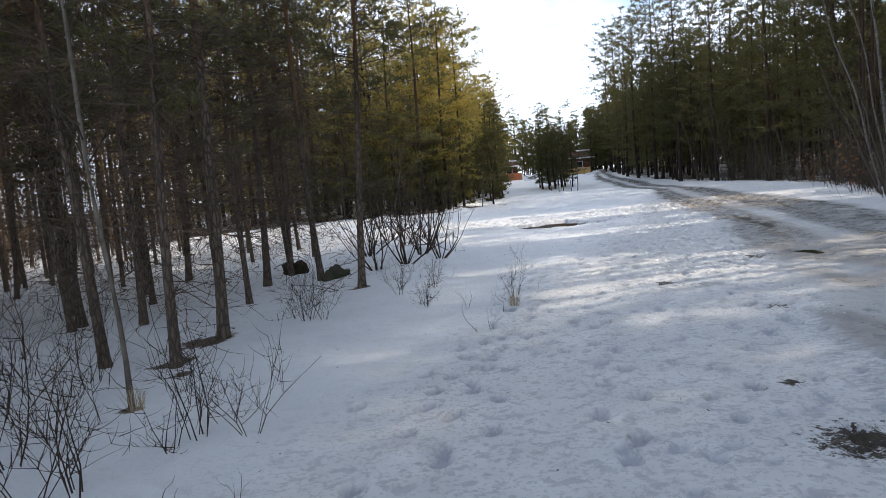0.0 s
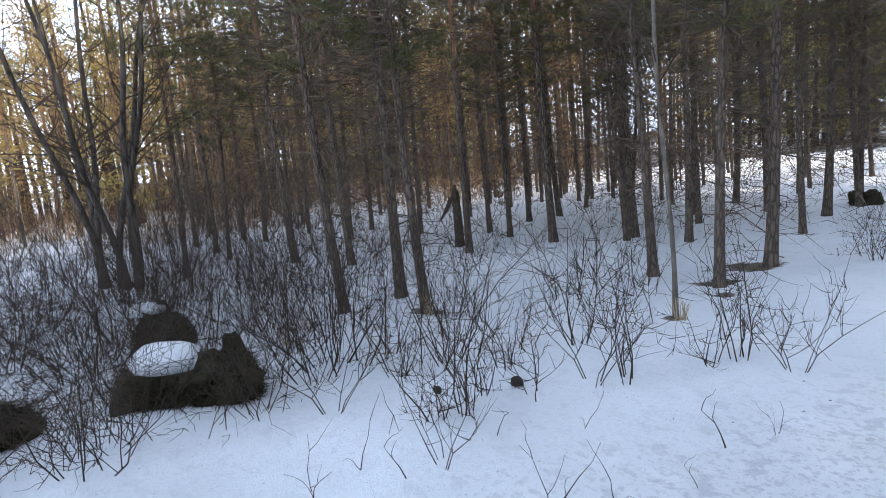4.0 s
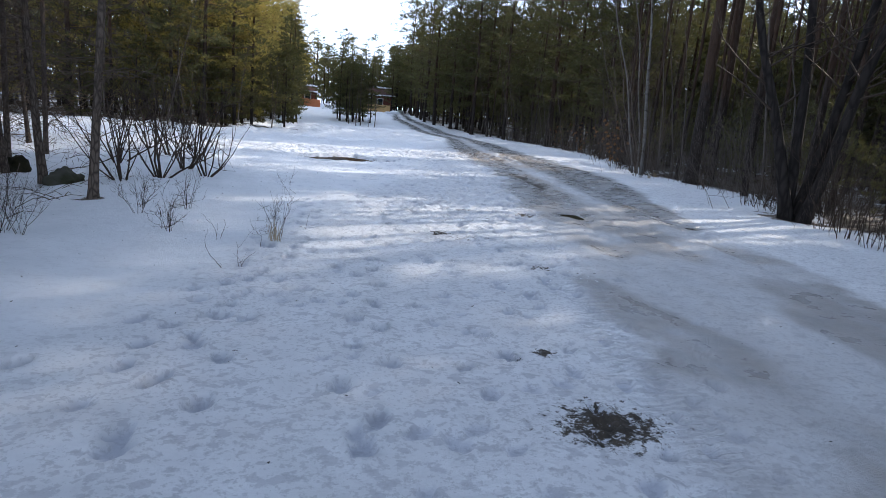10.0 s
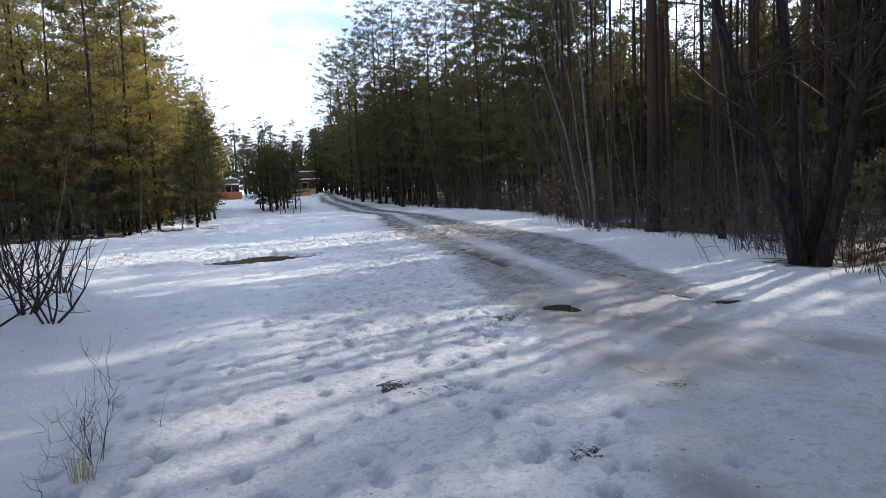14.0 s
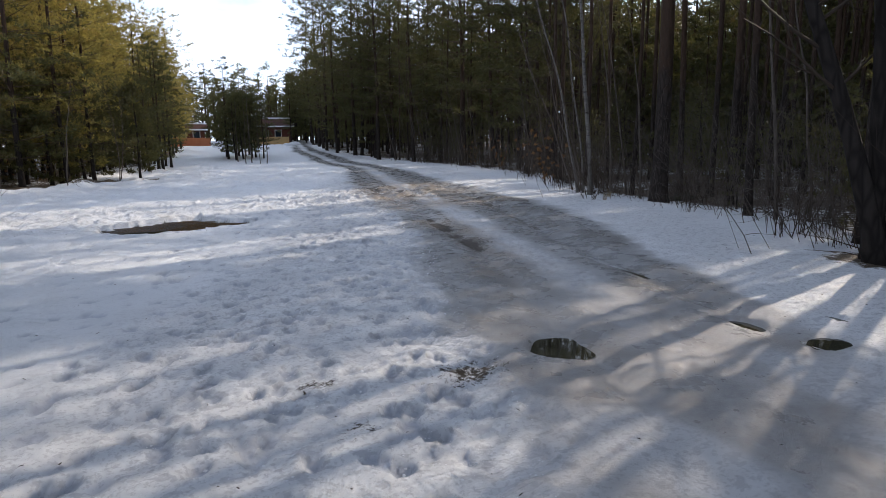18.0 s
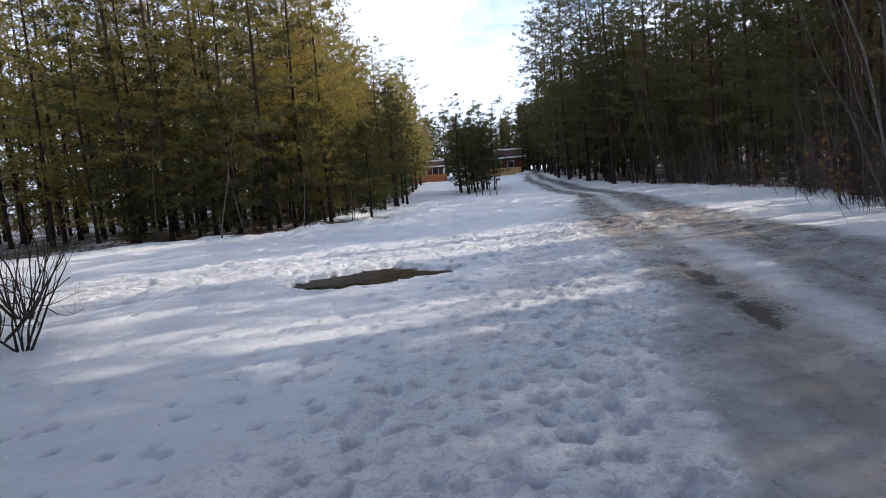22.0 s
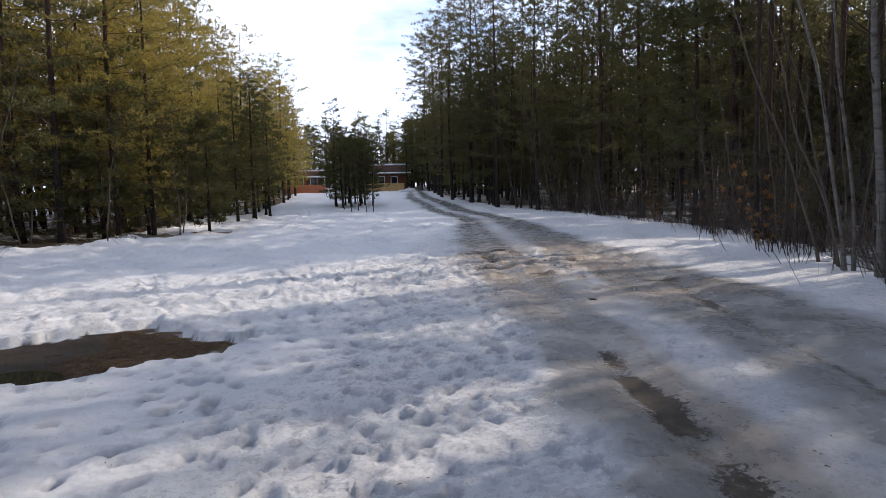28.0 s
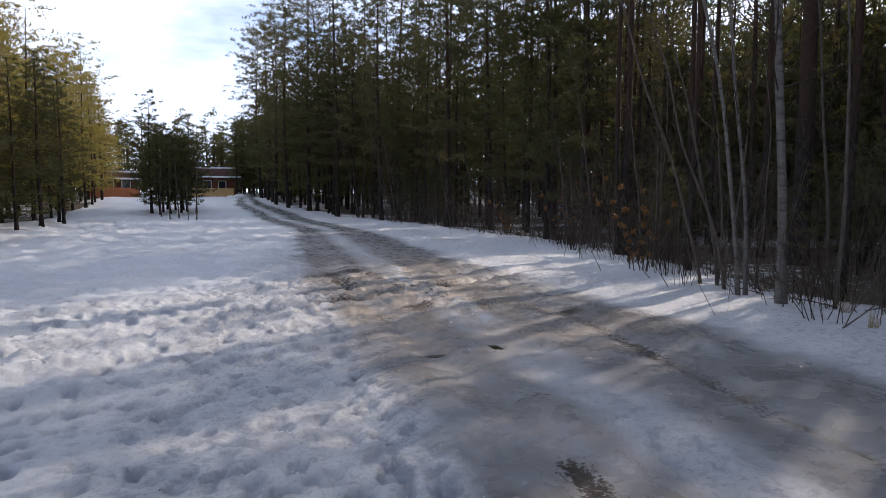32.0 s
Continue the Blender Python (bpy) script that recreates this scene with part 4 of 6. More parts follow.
def deep_wood(name, label, spots, seed, needle, base, h, spread, n_blades=520, ln=0.42, wd=0.085, twigs=0, stem=0.15, bark_material=BARK_PINE, twig_material=DEAD):
    """The depth of a wood, whose trees nobody could count: stems and needles in one object."""
    rng = np.random.default_rng(seed)
    v, f, slot = [], [], []
    count = 0
    for x, y in spots:
        z0, hh, sp = floor_at(x, y) - 0.1, h * rng.uniform(0.72, 1.15), spread * rng.uniform(0.8, 1.15)
        bx, by = rng.normal(0, 0.25, 2)
        rings = []
        for z, r in ((0, stem), (hh * 0.4, 0.73 * stem), (hh, 0.015)):
            w = np.arange(6) * 1.0472
            rings.append(np.stack([x + bx * z / hh + r * np.cos(w), y + by * z / hh + r * np.sin(w), np.full(6, z0 + z)], 1))
        v.append(np.concatenate(rings))
        for i in range(2):
            for s in range(6):
                q = count + i * 6
                f.append((q + s, q + (s + 1) % 6, q + 6 + (s + 1) % 6, q + 6 + s))
        slot += [0] * 12
        count += 18
        b = base * rng.uniform(0.6, 1.3)
        pads = n_blades // 16
        t, a = rng.random(pads), rng.uniform(0, 6.283, pads)
        rad = sp * np.where(t < 0.3, 0.45 + 0.55 * t / 0.3, (1.02 - t) / 0.72) * np.sqrt(rng.random(pads))
        c = np.stack([x + bx * t + rad * np.cos(a), y + by * t + rad * np.sin(a), z0 + b + (hh - b) * t + 0.25 * rad], 1)
        near_pad = rng.integers(0, pads, n_blades)
        a, c = a[near_pad], c[near_pad] + rng.normal(0, 1, (n_blades, 3)) * (0.34, 0.34, 0.13)
        w = np.stack([np.cos(a), np.sin(a), np.full(n_blades, 0.3)], 1) + rng.normal(0, 0.7, (n_blades, 3))
        w /= np.linalg.norm(w, axis=1, keepdims=True)
        side = np.cross(w, rng.normal(0, 1, w.shape))
        side /= np.linalg.norm(side, axis=1, keepdims=True)
        l2 = ln * rng.uniform(0.6, 1.3, (n_blades, 1))
        v.append(np.stack([c - side * wd / 2, c + side * wd / 2, c + w * l2], 1).reshape(-1, 3))
        f += [(count + 3 * i, count + 3 * i + 1, count + 3 * i + 2) for i in range(n_blades)]
        slot += [1] * n_blades
        count += 3 * n_blades
        # bare dead twigs under the needles
        t = rng.uniform(0.05, 0.6, twigs)
        a = rng.uniform(0, 6.283, twigs)
        far = sp * 0.8 * np.sqrt(rng.random(twigs))
        c = np.stack([x + bx * t + np.cos(a) * far, y + by * t + np.sin(a) * far, z0 + hh * t], 1)
        w = np.stack([np.cos(a), np.sin(a), np.zeros(twigs)], 1) * 0.7 + rng.normal(0, 0.7, (twigs, 3))
        v.append(np.stack([c, c + np.array([0, 0, 0.013]), c + w * rng.uniform(0.15, 0.5, (twigs, 1))], 1).reshape(-1, 3))
        f += [(count + 3 * i, count + 3 * i + 1, count + 3 * i + 2) for i in range(twigs)]
        slot += [2] * twigs
        count += 3 * twigs
    m = bpy.data.meshes.new(name)
    m.from_pydata(np.concatenate(v).tolist(), [], f)
    m.materials.append(bark_material)
    m.materials.append(needle)
    m.materials.append(twig_material)
    m.polygons.foreach_set("material_index", np.array(slot, np.int32))
    return tagged(new(name, m), label, "wood", kind="stuff")


deep_spots = []
n = 0
for tries in range(5200):
    x, y = rnd.uniform(-38, -2), rnd.uniform(-6, 30)
    edge = float(TREE_LEFT(y)) - x
    far = math.hypot(x, y)
    if edge < 0.6 or not free_spot(x, y, 1.25 if far < 16 else 1.6):
        continue
    if far < 10.5 or (x < -8 and x > -20 and y < 0.34 * -x - 1.0) or (x < -4 and y < 2.6 and x > -22):
        continue
    if far < 15.5 and n < 46:
        n += 1
        left_near.put(rnd.randrange(30), x, y, turn=rnd.uniform(0, 360), size=rnd.uniform(0.82, 1.15), tilt=(rnd.uniform(-2, 2), rnd.uniform(-2, 2)))
    elif far >= 13 and len(deep_spots) < 240:
        deep_spots.append((x, y))
    else:
        continue
    taken.append((x, y))
deep_spots += [(-10.5 - 10 * t + rnd.uniform(-1.6, 1.6), 13.5 + 12 * t + rnd.uniform(-1.6, 1.6)) for t in (i / 20 for i in range(20))]
deep_wood("young_wood", "slim pines filling the young wood in shade", deep_spots, 170, NEEDLE_DUSK, 4.2, 10.6, 1.5, 480, 0.3, 0.045, twigs=430, stem=0.058, bark_material=BARK_EDGE, twig_material=DEAD_SUNLIT)

# the sunlit grove past the crossing
GROVE = ((-7.6, 38.2), (-8.5, 41.6), (-4.4, 38.4), (-2.8, 37.2), (-3.6, 42.4), (-1.2, 38.2), (-0.3, 39.6), (-5.2, 46.0), (-1.9, 41.0), (-11.0, 42.8), (-13.5, 44), (-16, 46), (-6.2, 40.2), (-9.9, 39.6), (-12.2, 40.8), (-7.0, 44.2), (-1.6, 44), (-2.4, 47.5), (-1.8, 52), (-2.0, 57), (-0.5, 61.5), (0.8, 65.5), (-3.6, 50), (-3.2, 55), (-4, 60), (-1.8, 66), (2.2, 70.5), (-15, 41.5), (-18, 43), (-20.5, 45), (-23, 46), (-19, 48), (-25.5, 48), (-28, 50), (-22, 51), (-14.6, 48.5), (-11, 47))
for i, (x, y) in enumerate(GROVE):
    (left_shaded if i % 5 in (1, 3) and -10 < x < -2.5 else left_grove).put(i // 2 if i < 4 else i, x, y, turn=rnd.uniform(0, 360), size=rnd.uniform(0.92, 1.08) * (1.15 if x < -6 else 1.0))
    taken.append((x, y))
n, deep_spots = 0, []
for tries in range(4000):
    y = rnd.uniform(41, 116)
    in_by = rnd.uniform(0.0, 26 if y < 75 else 12)
    x = float(TREE_LEFT(y)) - in_by
    if not free_spot(x, y, 1.9 if y < 60 else 2.4):
        continue
    if in_by < 5 and y < 92 and n < 36:
        n += 1
        left_grove.put(rnd.randrange(30), x, y, turn=rnd.uniform(0, 360), size=rnd.uniform(0.85, 1.08))
    elif len(deep_spots) < 150:
        deep_spots.append((x, y))
    else:
        continue
    taken.append((x, y))
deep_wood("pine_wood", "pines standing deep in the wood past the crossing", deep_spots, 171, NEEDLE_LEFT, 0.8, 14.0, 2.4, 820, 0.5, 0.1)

# the tall wood right of the track
RIGHT_STEMS = ((15.3, 19.7, 3), (14.6, 16.0, 2), (22.1, 17.7, 0), (14.5, 11.5, 1), (22.2, 27.9, 3), (21.5, 37.2, 2), (23.2, 40.7, 0), (22.4, 57.5, 3), (24.2, 58.3, 1), (22.0, 47, 3), (21.1, 34.4, 4), (21.6, 73.5, 3), (22.6, 75.2, 1), (21.8, 66, 3), (21.0, 79, 3), (20.9, 84.5, 3), (21.6, 90, 1), (22.4, 96, 3), (23.2, 103, 1), (13.2, 5.0, 1), (12.9, 0.5, 0), (21.25, 26.1, 0))
OLD, HIGH = ((15.3, 19.7), (21.25, 26.1)), ((22.2, 27.9), (22.1, 17.7), (14.6, 16.0), (14.5, 11.5))
for x, y, k in RIGHT_STEMS:
    (old_pine if (x, y) in OLD else right_high if (x, y) in HIGH else right_near).put(k, x, y, turn=rnd.uniform(0, 360), size=rnd.uniform(0.94, 1.08) * (1.14 if y > 60 else 1.0))
    taken.append((x, y))
n, n_high, deep_spots = 0, 0, []
for tries in range(9000):
    y = rnd.uniform(-12, 122)
    far_in = rnd.uniform(0.2, 30)
    x = float(TREE_RIGHT(y)) + far_in
    open_lane = in_lane(x, y) and x < 37
    if not free_spot(x, y, 1.75 if far_in < 8 else 2.3):
        continue
    if open_lane:
        if far_in < 17 and n_high < 48 and rnd.random() < 0.5:
            n_high += 1
            spot = x if not (x > 28.5 and 22.2 < y - 0.337 * x < 25.8) else x - 12.0
            right_high.put(n_high, spot, y - 0.337 * (x - spot), turn=rnd.uniform(0, 360), size=rnd.uniform(0.92, 1.06), tilt=(rnd.uniform(-1.5, 1.5), rnd.uniform(-1.5, 1.5)))
            taken.append((x, y))
        continue
    if far_in < 6.5 and y < 80 and n < 92:
        n += 1
        spot = x + 9.0 if x < 17 and 3.2 < y - 0.337 * x < 4.0 else x
        right_near.put(rnd.randrange(30), spot, y - 0.337 * (x - spot), turn=rnd.uniform(0, 360), size=rnd.uniform(0.85, 1.1), tilt=(rnd.uniform(-1.5, 1.5), rnd.uniform(-1.5, 1.5)))
    elif (far_in >= 6 or y >= 78) and len(deep_spots) < 520:
        deep_spots.append((x, y))
    else:
        continue
    taken.append((x, y))
# Deep pines raised, and more added, so unseen tops shade the left snow.
lofty = [p for p in deep_spots if p[1] - 0.337 * p[0] < 13.2 and p[0] > 21 and abs(p[1] - 0.337 * p[0] - 7.6) > 5.2]
lofty += [(x, v + 0.337 * x) for x, v in ((rnd.uniform(23, 38), rnd.uniform(-9, 2.2)) for i in range(56)) if free_spot(x, v + 0.337 * x, 1.4)]
deep_wood("pine_wood", "tall pines standing deep in the shaded wood", [p for p in deep_spots if p not in lofty], 172, NEEDLE_RIGHT, 1.2, 15.0, 2.5, 680, 0.56, 0.14, 10)
deep_wood("pine_wood", "deep pines made very tall to shade the left", lofty, 176, NEEDLE_RIGHT, 1.2, 23.0, 2.8, 820, 0.5, 0.13, 10)
# Added pines with crowns out of view, which keep sun off the left.
shade_crest = Stand(pine("pine_tree", "unseen tall pine added to shade the left", "pines right of the track", 119, 26.5, 0.16, 20.8, 2.6, 8, 6, 1500, 6, 0.34, 0.08, NEEDLE_RIGHT, BARK_PINE, dead=10, dead_from=4, broad=True))
for i in range(22):
    x = rnd.uniform(31, 34.5)
    shade_crest.put(0, x, 0.337 * x + 2.8 + i * 0.72, turn=rnd.uniform(0, 360), size=rnd.uniform(0.95, 1.08))
# More pines near the start, added to close sun gaps over the left.
for i in range(26):
    x, y = rnd.uniform(15, 30), rnd.uniform(3, 13)
    v = y - 0.337 * x
    if not in_lane(x, y) and free_spot(x, y, 1.5):
        right_near.put(i, x, y, turn=rnd.uniform(0, 360), size=rnd.uniform(0.9, 1.1))
        taken.append((x, y))
# slim pines added so their high, mostly unseen tops shade bands of the open ground
for v, xs_high in ((12.4, (18, 21.5, 24.5, 28, 31)), (13.3, (20, 23, 26.5, 30, 33)), (14.2, (24, 29.5)), (17.2, (26, 31)), (16.2, (33.5, 36.5)), (15.1, (34, 37)), (11.8, (32, 35)), (11.0, (31.5, 34)), (10.1, (32, 35)), (19.3, (23.5, 28)), (5.4, (22, 31)), (4.6, (20, 23.5, 27, 30)), (14.9, (34.5, 37.5)), (15.9, (35, 38)), (9.9, (30, 33)), (10.45, (29, 31.5)), (11.1, (29.5,)), (27.0, (24,))):
    for x in xs_high:
        x += rnd.uniform(-0.8, 0.8)
        band_shade_pine.put(0, x, v + 0.337 * x + rnd.uniform(-0.1, 0.1), turn=rnd.uniform(0, 360), size=rnd.uniform(0.94, 1.06))
        taken.append((x, v + 0.337 * x))
deep_spots = [(rnd.uniform(44, 80), rnd.uniform(5, 85)) for i in range(330)]
deep_wood("pine_wood", "far side of the tall pine wood", deep_spots, 175, NEEDLE_RIGHT, 0.8, 19.0, 3.2, 560, 0.7, 0.17)
deep_spots = [(rnd.uniform(-30, 60), rnd.uniform(127, 156)) for i in range(260)]
deep_wood("far_wood", "distant wood closing the end of the clearing", deep_spots, 173, NEEDLE_YOUNG, 1.0, 13.0, 2.6, 420, 0.7, 0.16)

deep_spots = [(rnd.uniform(-58, -25), rnd.uniform(-10, 36)) for i in range(260)]
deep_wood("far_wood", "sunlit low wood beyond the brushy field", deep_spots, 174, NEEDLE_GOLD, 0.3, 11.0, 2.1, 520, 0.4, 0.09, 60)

under = Stand(pine("understorey_pine", "low dark young pine under tall trees", "understorey pines", 125, 3.3, 0.04, 0.15, 1.15, 9, 5, 620, 6, 0.14, 0.022, NEEDLE_RIGHT, BARK_PINE, peak=0.2))
half_grown = Stand(*(pine("half_grown_pine", "half-grown dark pine deep in the tall wood", "understorey pines", 127 + i, 7.2 + i, 0.07, 0.4, 1.9, 10, 5, 800, 6, 0.3, 0.06, NEEDLE_RIGHT, BARK_PINE, peak=0.25) for i in range(2)))
for i in range(150):
    x = rnd.uniform(26, 39)
    v = rnd.uniform(4, 29)
    if free_spot(x, v + 0.337 * x, 1.3):
        half_grown.put(i, x, v + 0.337 * x, turn=rnd.uniform(0, 360), size=rnd.uniform(0.75, 1.1) * (1.35 if x > 32 else 1.0))
        taken.append((x, v + 0.337 * x))
for i in range(44):
    y = rnd.uniform(9, 66)
    x = float(TREE_RIGHT(y)) + rnd.uniform(0.9, 6)
    if free_spot(x, y, 0.7):
        under.put(0, x, y, turn=rnd.uniform(0, 360), size=rnd.uniform(0.45, 1.1))
for i in range(30):
    x, y = rnd.uniform(19, 30), rnd.uniform(16, 36)
    if free_spot(x, y, 0.8) and x > float(TREE_RIGHT(y)) + 2:
        under.put(0, x, y, turn=rnd.uniform(0, 360), size=rnd.uniform(0.7, 1.15))
for x, y in ((22.6, 116), (23.4, 118), (24.3, 117), (25.2, 119), (26.0, 118), (24.8, 121), (23.0, 121)):
    under.put(0, x, y, turn=rnd.uniform(0, 360), size=1.3)

# dark low pines along the edge of the grove
edge_pine = Stand(*(pine("edge_pine", "dark bushy pine branched low at a grove's edge", "low pines of the grove", 240 + i, h, 0.08, 0.25, sp, 14, 6, 1900, 7, 0.2, 0.036, NEEDLE_RIGHT, BARK_PINE, dead=10, dead_from=0.3, peak=0.25, broad=True) for i, (h, sp) in enumerate(((5.2, 2.0), (6.6, 2.3)))))
for i, (x, y, size) in enumerate(((-2.0, 38.9, 1.0), (-4.1, 37.5, 0.95), (-6.3, 38.3, 0.85), (-0.9, 41.2, 0.9), (-9.0, 38.2, 0.7), (-1.3, 46.5, 1.0), (-0.9, 50.5, 1.05), (-1.0, 54.6, 1.0), (-0.4, 60.0, 1.0))):
    edge_pine.put(i, x, y, turn=137.0 * i, size=size)

# far conifers, and the little pine in the open
for i, (x, y, k, sz) in enumerate(((8.1, 71.5, 0, 1.0), (8.6, 68.9, 1, 0.95), (9.4, 70.4, 1, 1.0), (10.3, 71.6, 2, 1.1), (11.4, 70.8, 1, 0.85), (9.0, 73.0, 2, 1.15), (13.4, 121, 1, 1.05), (3.9, 120, 0, 0.85), (14.6, 122, 1, 1.0), (10.9, 73, 1, 1.0), (10.2, 76, 1, 0.95), (9.6, 77, 1, 1.05), (10.9, 79, 2, 1.2), (10.8, 75.5, 1, 1.0), (8.2, 75, 2, 1.0), (13.0, 116, 0, 0.95), (14.6, 118, 0, 1.0), (16.0, 117, 0, 0.9), (17.4, 119, 0, 1.05), (18.9, 117, 0, 0.95), (20.2, 119, 0, 1.0), (21.6, 116, 0, 1.1), (22.8, 118, 0, 1.1), (11.4, 118, 0, 1.0), (9.8, 117, 0, 0.95), (8.0, 119, 0, 1.0), (6.0, 117, 0, 1.05), (4.2, 119, 0, 1.0), (2.0, 117, 0, 1.1), (21.4, 109, 0, 1.1), (24.5, 121, 0, 1.2), (26, 124, 0, 1.2), (23.4, 124, 0, 1.3), (25.2, 128, 0, 1.3), (27.8, 127, 0, 1.3), (24.4, 116, 0, 1.1), (20.4, 107, 0, 1.1), (21.6, 108.5, 0, 1.2), (22.9, 107.5, 0, 1.1), (24.1, 109, 0, 1.25), (25.4, 108, 0, 1.1), (26.6, 110, 0, 1.2))):
    young.put(k, x, y, turn=rnd.uniform(0, 360), size=sz)
little = pine("little_pine", "small lone pine on the open snow", "", 230, 4.8, 0.06, 0.35, 1.35, 13, 5, 1700, 6, 0.22, 0.04, NEEDLE_RIGHT, BARK_PINE, dead=6, dead_from=0.2, peak=0.2)
put(little, 1.55, 40.4, first=True)
for x, y, h in ((0.2, 69.5, 1.0), (1.6, 72.5, 1.1), (-2.0, 66.5, 0.95)):
    young.put(1, x, y, turn=rnd.uniform(0, 360), size=h)
for x, y, h in ((1.6, 50.5, 0.8), (2.4, 52.5, 0.85), (2.1, 55.5, 0.95), (2.9, 58.5, 0.85), (2.5, 61, 0.9)):
    young.put(0, x, y, turn=rnd.uniform(0, 360), size=h)


def bare_tree(name, label, seed, trunks, height, r, lean, material, fork=4, depth=2, group="", way=None, ring=0.25, ways=None, wave=0.07):
    """A leafless tree with one or several stems from one stool; each stem carries its own twigs."""
    rng = np.random.default_rng(seed)
    tree = thing(name, label, "tree", group)
    for i in range(trunks):
        a = 6.283 * i / max(trunks, 1) + rng.normal(0, 0.3)
        ln = height * rng.uniform(0.8, 1.05)
        lx, ly = ways[i] if ways else way if way else (math.cos(a) * lean, math.sin(a) * lean)
        s, n_seg = Soup(), 18
        pts, rad = [], []
        for j in range(n_seg + 1):
            t = j / n_seg
            pts.append(Vector((math.cos(a) * ring * (trunks > 1) + lx * ln * (1.3 * t - 0.3 * t * t) + wave * math.sin(5 * t + i) + 0.5 * wave * math.sin(17 * t + 2 * i), math.sin(a) * ring * (trunks > 1) + ly * ln * (1.3 * t - 0.3 * t * t) + wave * math.cos(6 * t + i) + 0.4 * wave * math.cos(14 * t + i), ln * t - 0.2 * (j == 0))))
            rad.append(r * (1.45 if j == 0 else 1.0) * max(0.07, (1 - t)) ** 0.8 * rng.uniform(0.94, 1.06))
        s.tube(pts, rad, 9)
        stem = part("trunk", s.mesh("trunk", material), tree)
        twigs = Soup()
        for j in range(fork * 5):
            t = rng.uniform(0.22, 0.98)
            p = pts[int(t * n_seg)].lerp(pts[min(n_seg, int(t * n_seg) + 1)], (t * n_seg) % 1)
            w = rng.uniform(0, 6.283)
            stem_soup(rng, twigs, p, (math.cos(w) + lx, math.sin(w) + ly, rng.uniform(0.3, 1.1)), ln * rng.uniform(0.10, 0.24) * (1.15 - 0.6 * t), max(0.006, r * 0.3 * (1 - t)), depth, 0.16, 3, 4)
        tagged(part("twig_spray", twigs.mesh("twig_spray", TWIG), stem), kind="stuff")
    return tree


put(bare_tree("alder_tree", "dark old tree with several thick trunks from one stool", 301, 4, 11.5, 0.13, 0.13, BARK_DARK, 6, 2, ring=0.17, ways=((0.06, -0.08), (-0.03, 0.05), (-0.14, 0.19), (0.12, -0.16))), 11.95, 11.65, first=True)
put(bare_tree("birch_tree", "thin pale birch leaning over the snow", 302, 1, 7.2, 0.021, 0, PALE_STEM, 5, 2, way=(-0.035, 0.012), wave=0.035), -2.4, 4.4, first=True)
put(bare_tree("birch_tree", "white-barked birch with dark bands at the wood's edge", 303, 1, 13, 0.074, 0, BIRCH, 6, 2, "edge birches", way=(-0.085, 0.03), wave=0.07), 15.0, 22.25, first=True)
put(bare_tree("birch_tree", "slender grey birch leaning out of the wood", 304, 2, 11, 0.036, 0, BIRCH, 6, 2, "edge birches", ways=((-0.15, 0.06), (-0.22, 0.0)), ring=0.2, wave=0.16), 15.2, 23.1, first=True)
put(bare_tree("birch_tree", "slender grey birch with a curved stem", 313, 3, 8, 0.03, 0, TWIG_GREY, 6, 2, "edge birches", ways=((-0.24, 0.1), (-0.33, 0.05), (-0.14, 0.16)), ring=0.3, wave=0.12), 15.9, 24.3, first=True)
put(bare_tree("rowan_tree", "bare grey tree forking into many upright stems", 305, 7, 9.0, 0.058, 0.2, BARK_ROWAN, 9, 2, ring=0.16, wave=0.16), -11.3, 1.9, first=True)
pale = Stand(bare_tree("birch_sapling", "thin pale sapling among dark pines", 306, 1, 6.5, 0.032, 0, TWIG_GREY, 5, 1, "edge saplings", way=(-0.14, 0.0)), bare_tree("birch_sapling", "thin pale sapling among dark pines", 307, 2, 5.5, 0.026, 0.12, TWIG_GREY, 5, 1, "edge saplings"), bare_tree("birch_sapling", "thin pale sapling among dark pines", 308, 1, 8.0, 0.036, 0, TWIG_GREY, 6, 1, "edge saplings", way=(-0.2, 0.08)))
for i in range(34):
    y = rnd.uniform(13, 62)
    pale.put(i, float(TREE_RIGHT(y)) - rnd.uniform(-1.2, 0.7), y, turn=rnd.uniform(-40, 40), size=rnd.uniform(0.7, 1.1))
for i, (x, y) in enumerate(((-1.0, 35.8), (-3.4, 36.0), (-4.4, 35.3), (-7.6, 36.6), (0.8, 38.6), (1.4, 74))):
    pale.put(i, x, y, turn=rnd.uniform(0, 360), size=rnd.uniform(0.8, 1.1))
tall = bare_tree("birch_tree", "tall bare birch rising above far conifers", 309, 1, 9.9, 0.05, 0, TWIG_GREY, 3, 1, "far birches", way=(0.0, 0.0))
put(tall, 10.45, 61.6, first=True, size=0.84)
for x, y, sz in ((9.6, 66, 0.9), (8.6, 67, 0.8), (9.0, 64, 0.72), (10.0, 63, 0.62)):
    put(tall, x, y, turn=rnd.uniform(0, 360), size=sz)

# ---- shrubs ----
SHRUB = "leafless dark shrub standing in deep snow"
low = Stand(*(shrub("low_shrub", SHRUB, "shrubs by the wood's edge", 400 + i, st, hh, 0.5, 0.0048, 2, 4, TWIG, 0.05, 0.15) for i, (st, hh) in enumerate(((4, 0.62), (6, 0.75), (3, 0.5), (5, 0.85)))))
mid = Stand(*(shrub("bare_shrub", "dense leafless shrub with many thin stems", "shrubs in the undergrowth", 420 + i, st, hh, 0.55, 0.0055, 2, 4, TWIG, 0.22, 0.18) for i, (st, hh) in enumerate(((9, 1.2), (11, 1.45), (8, 1.0)))))
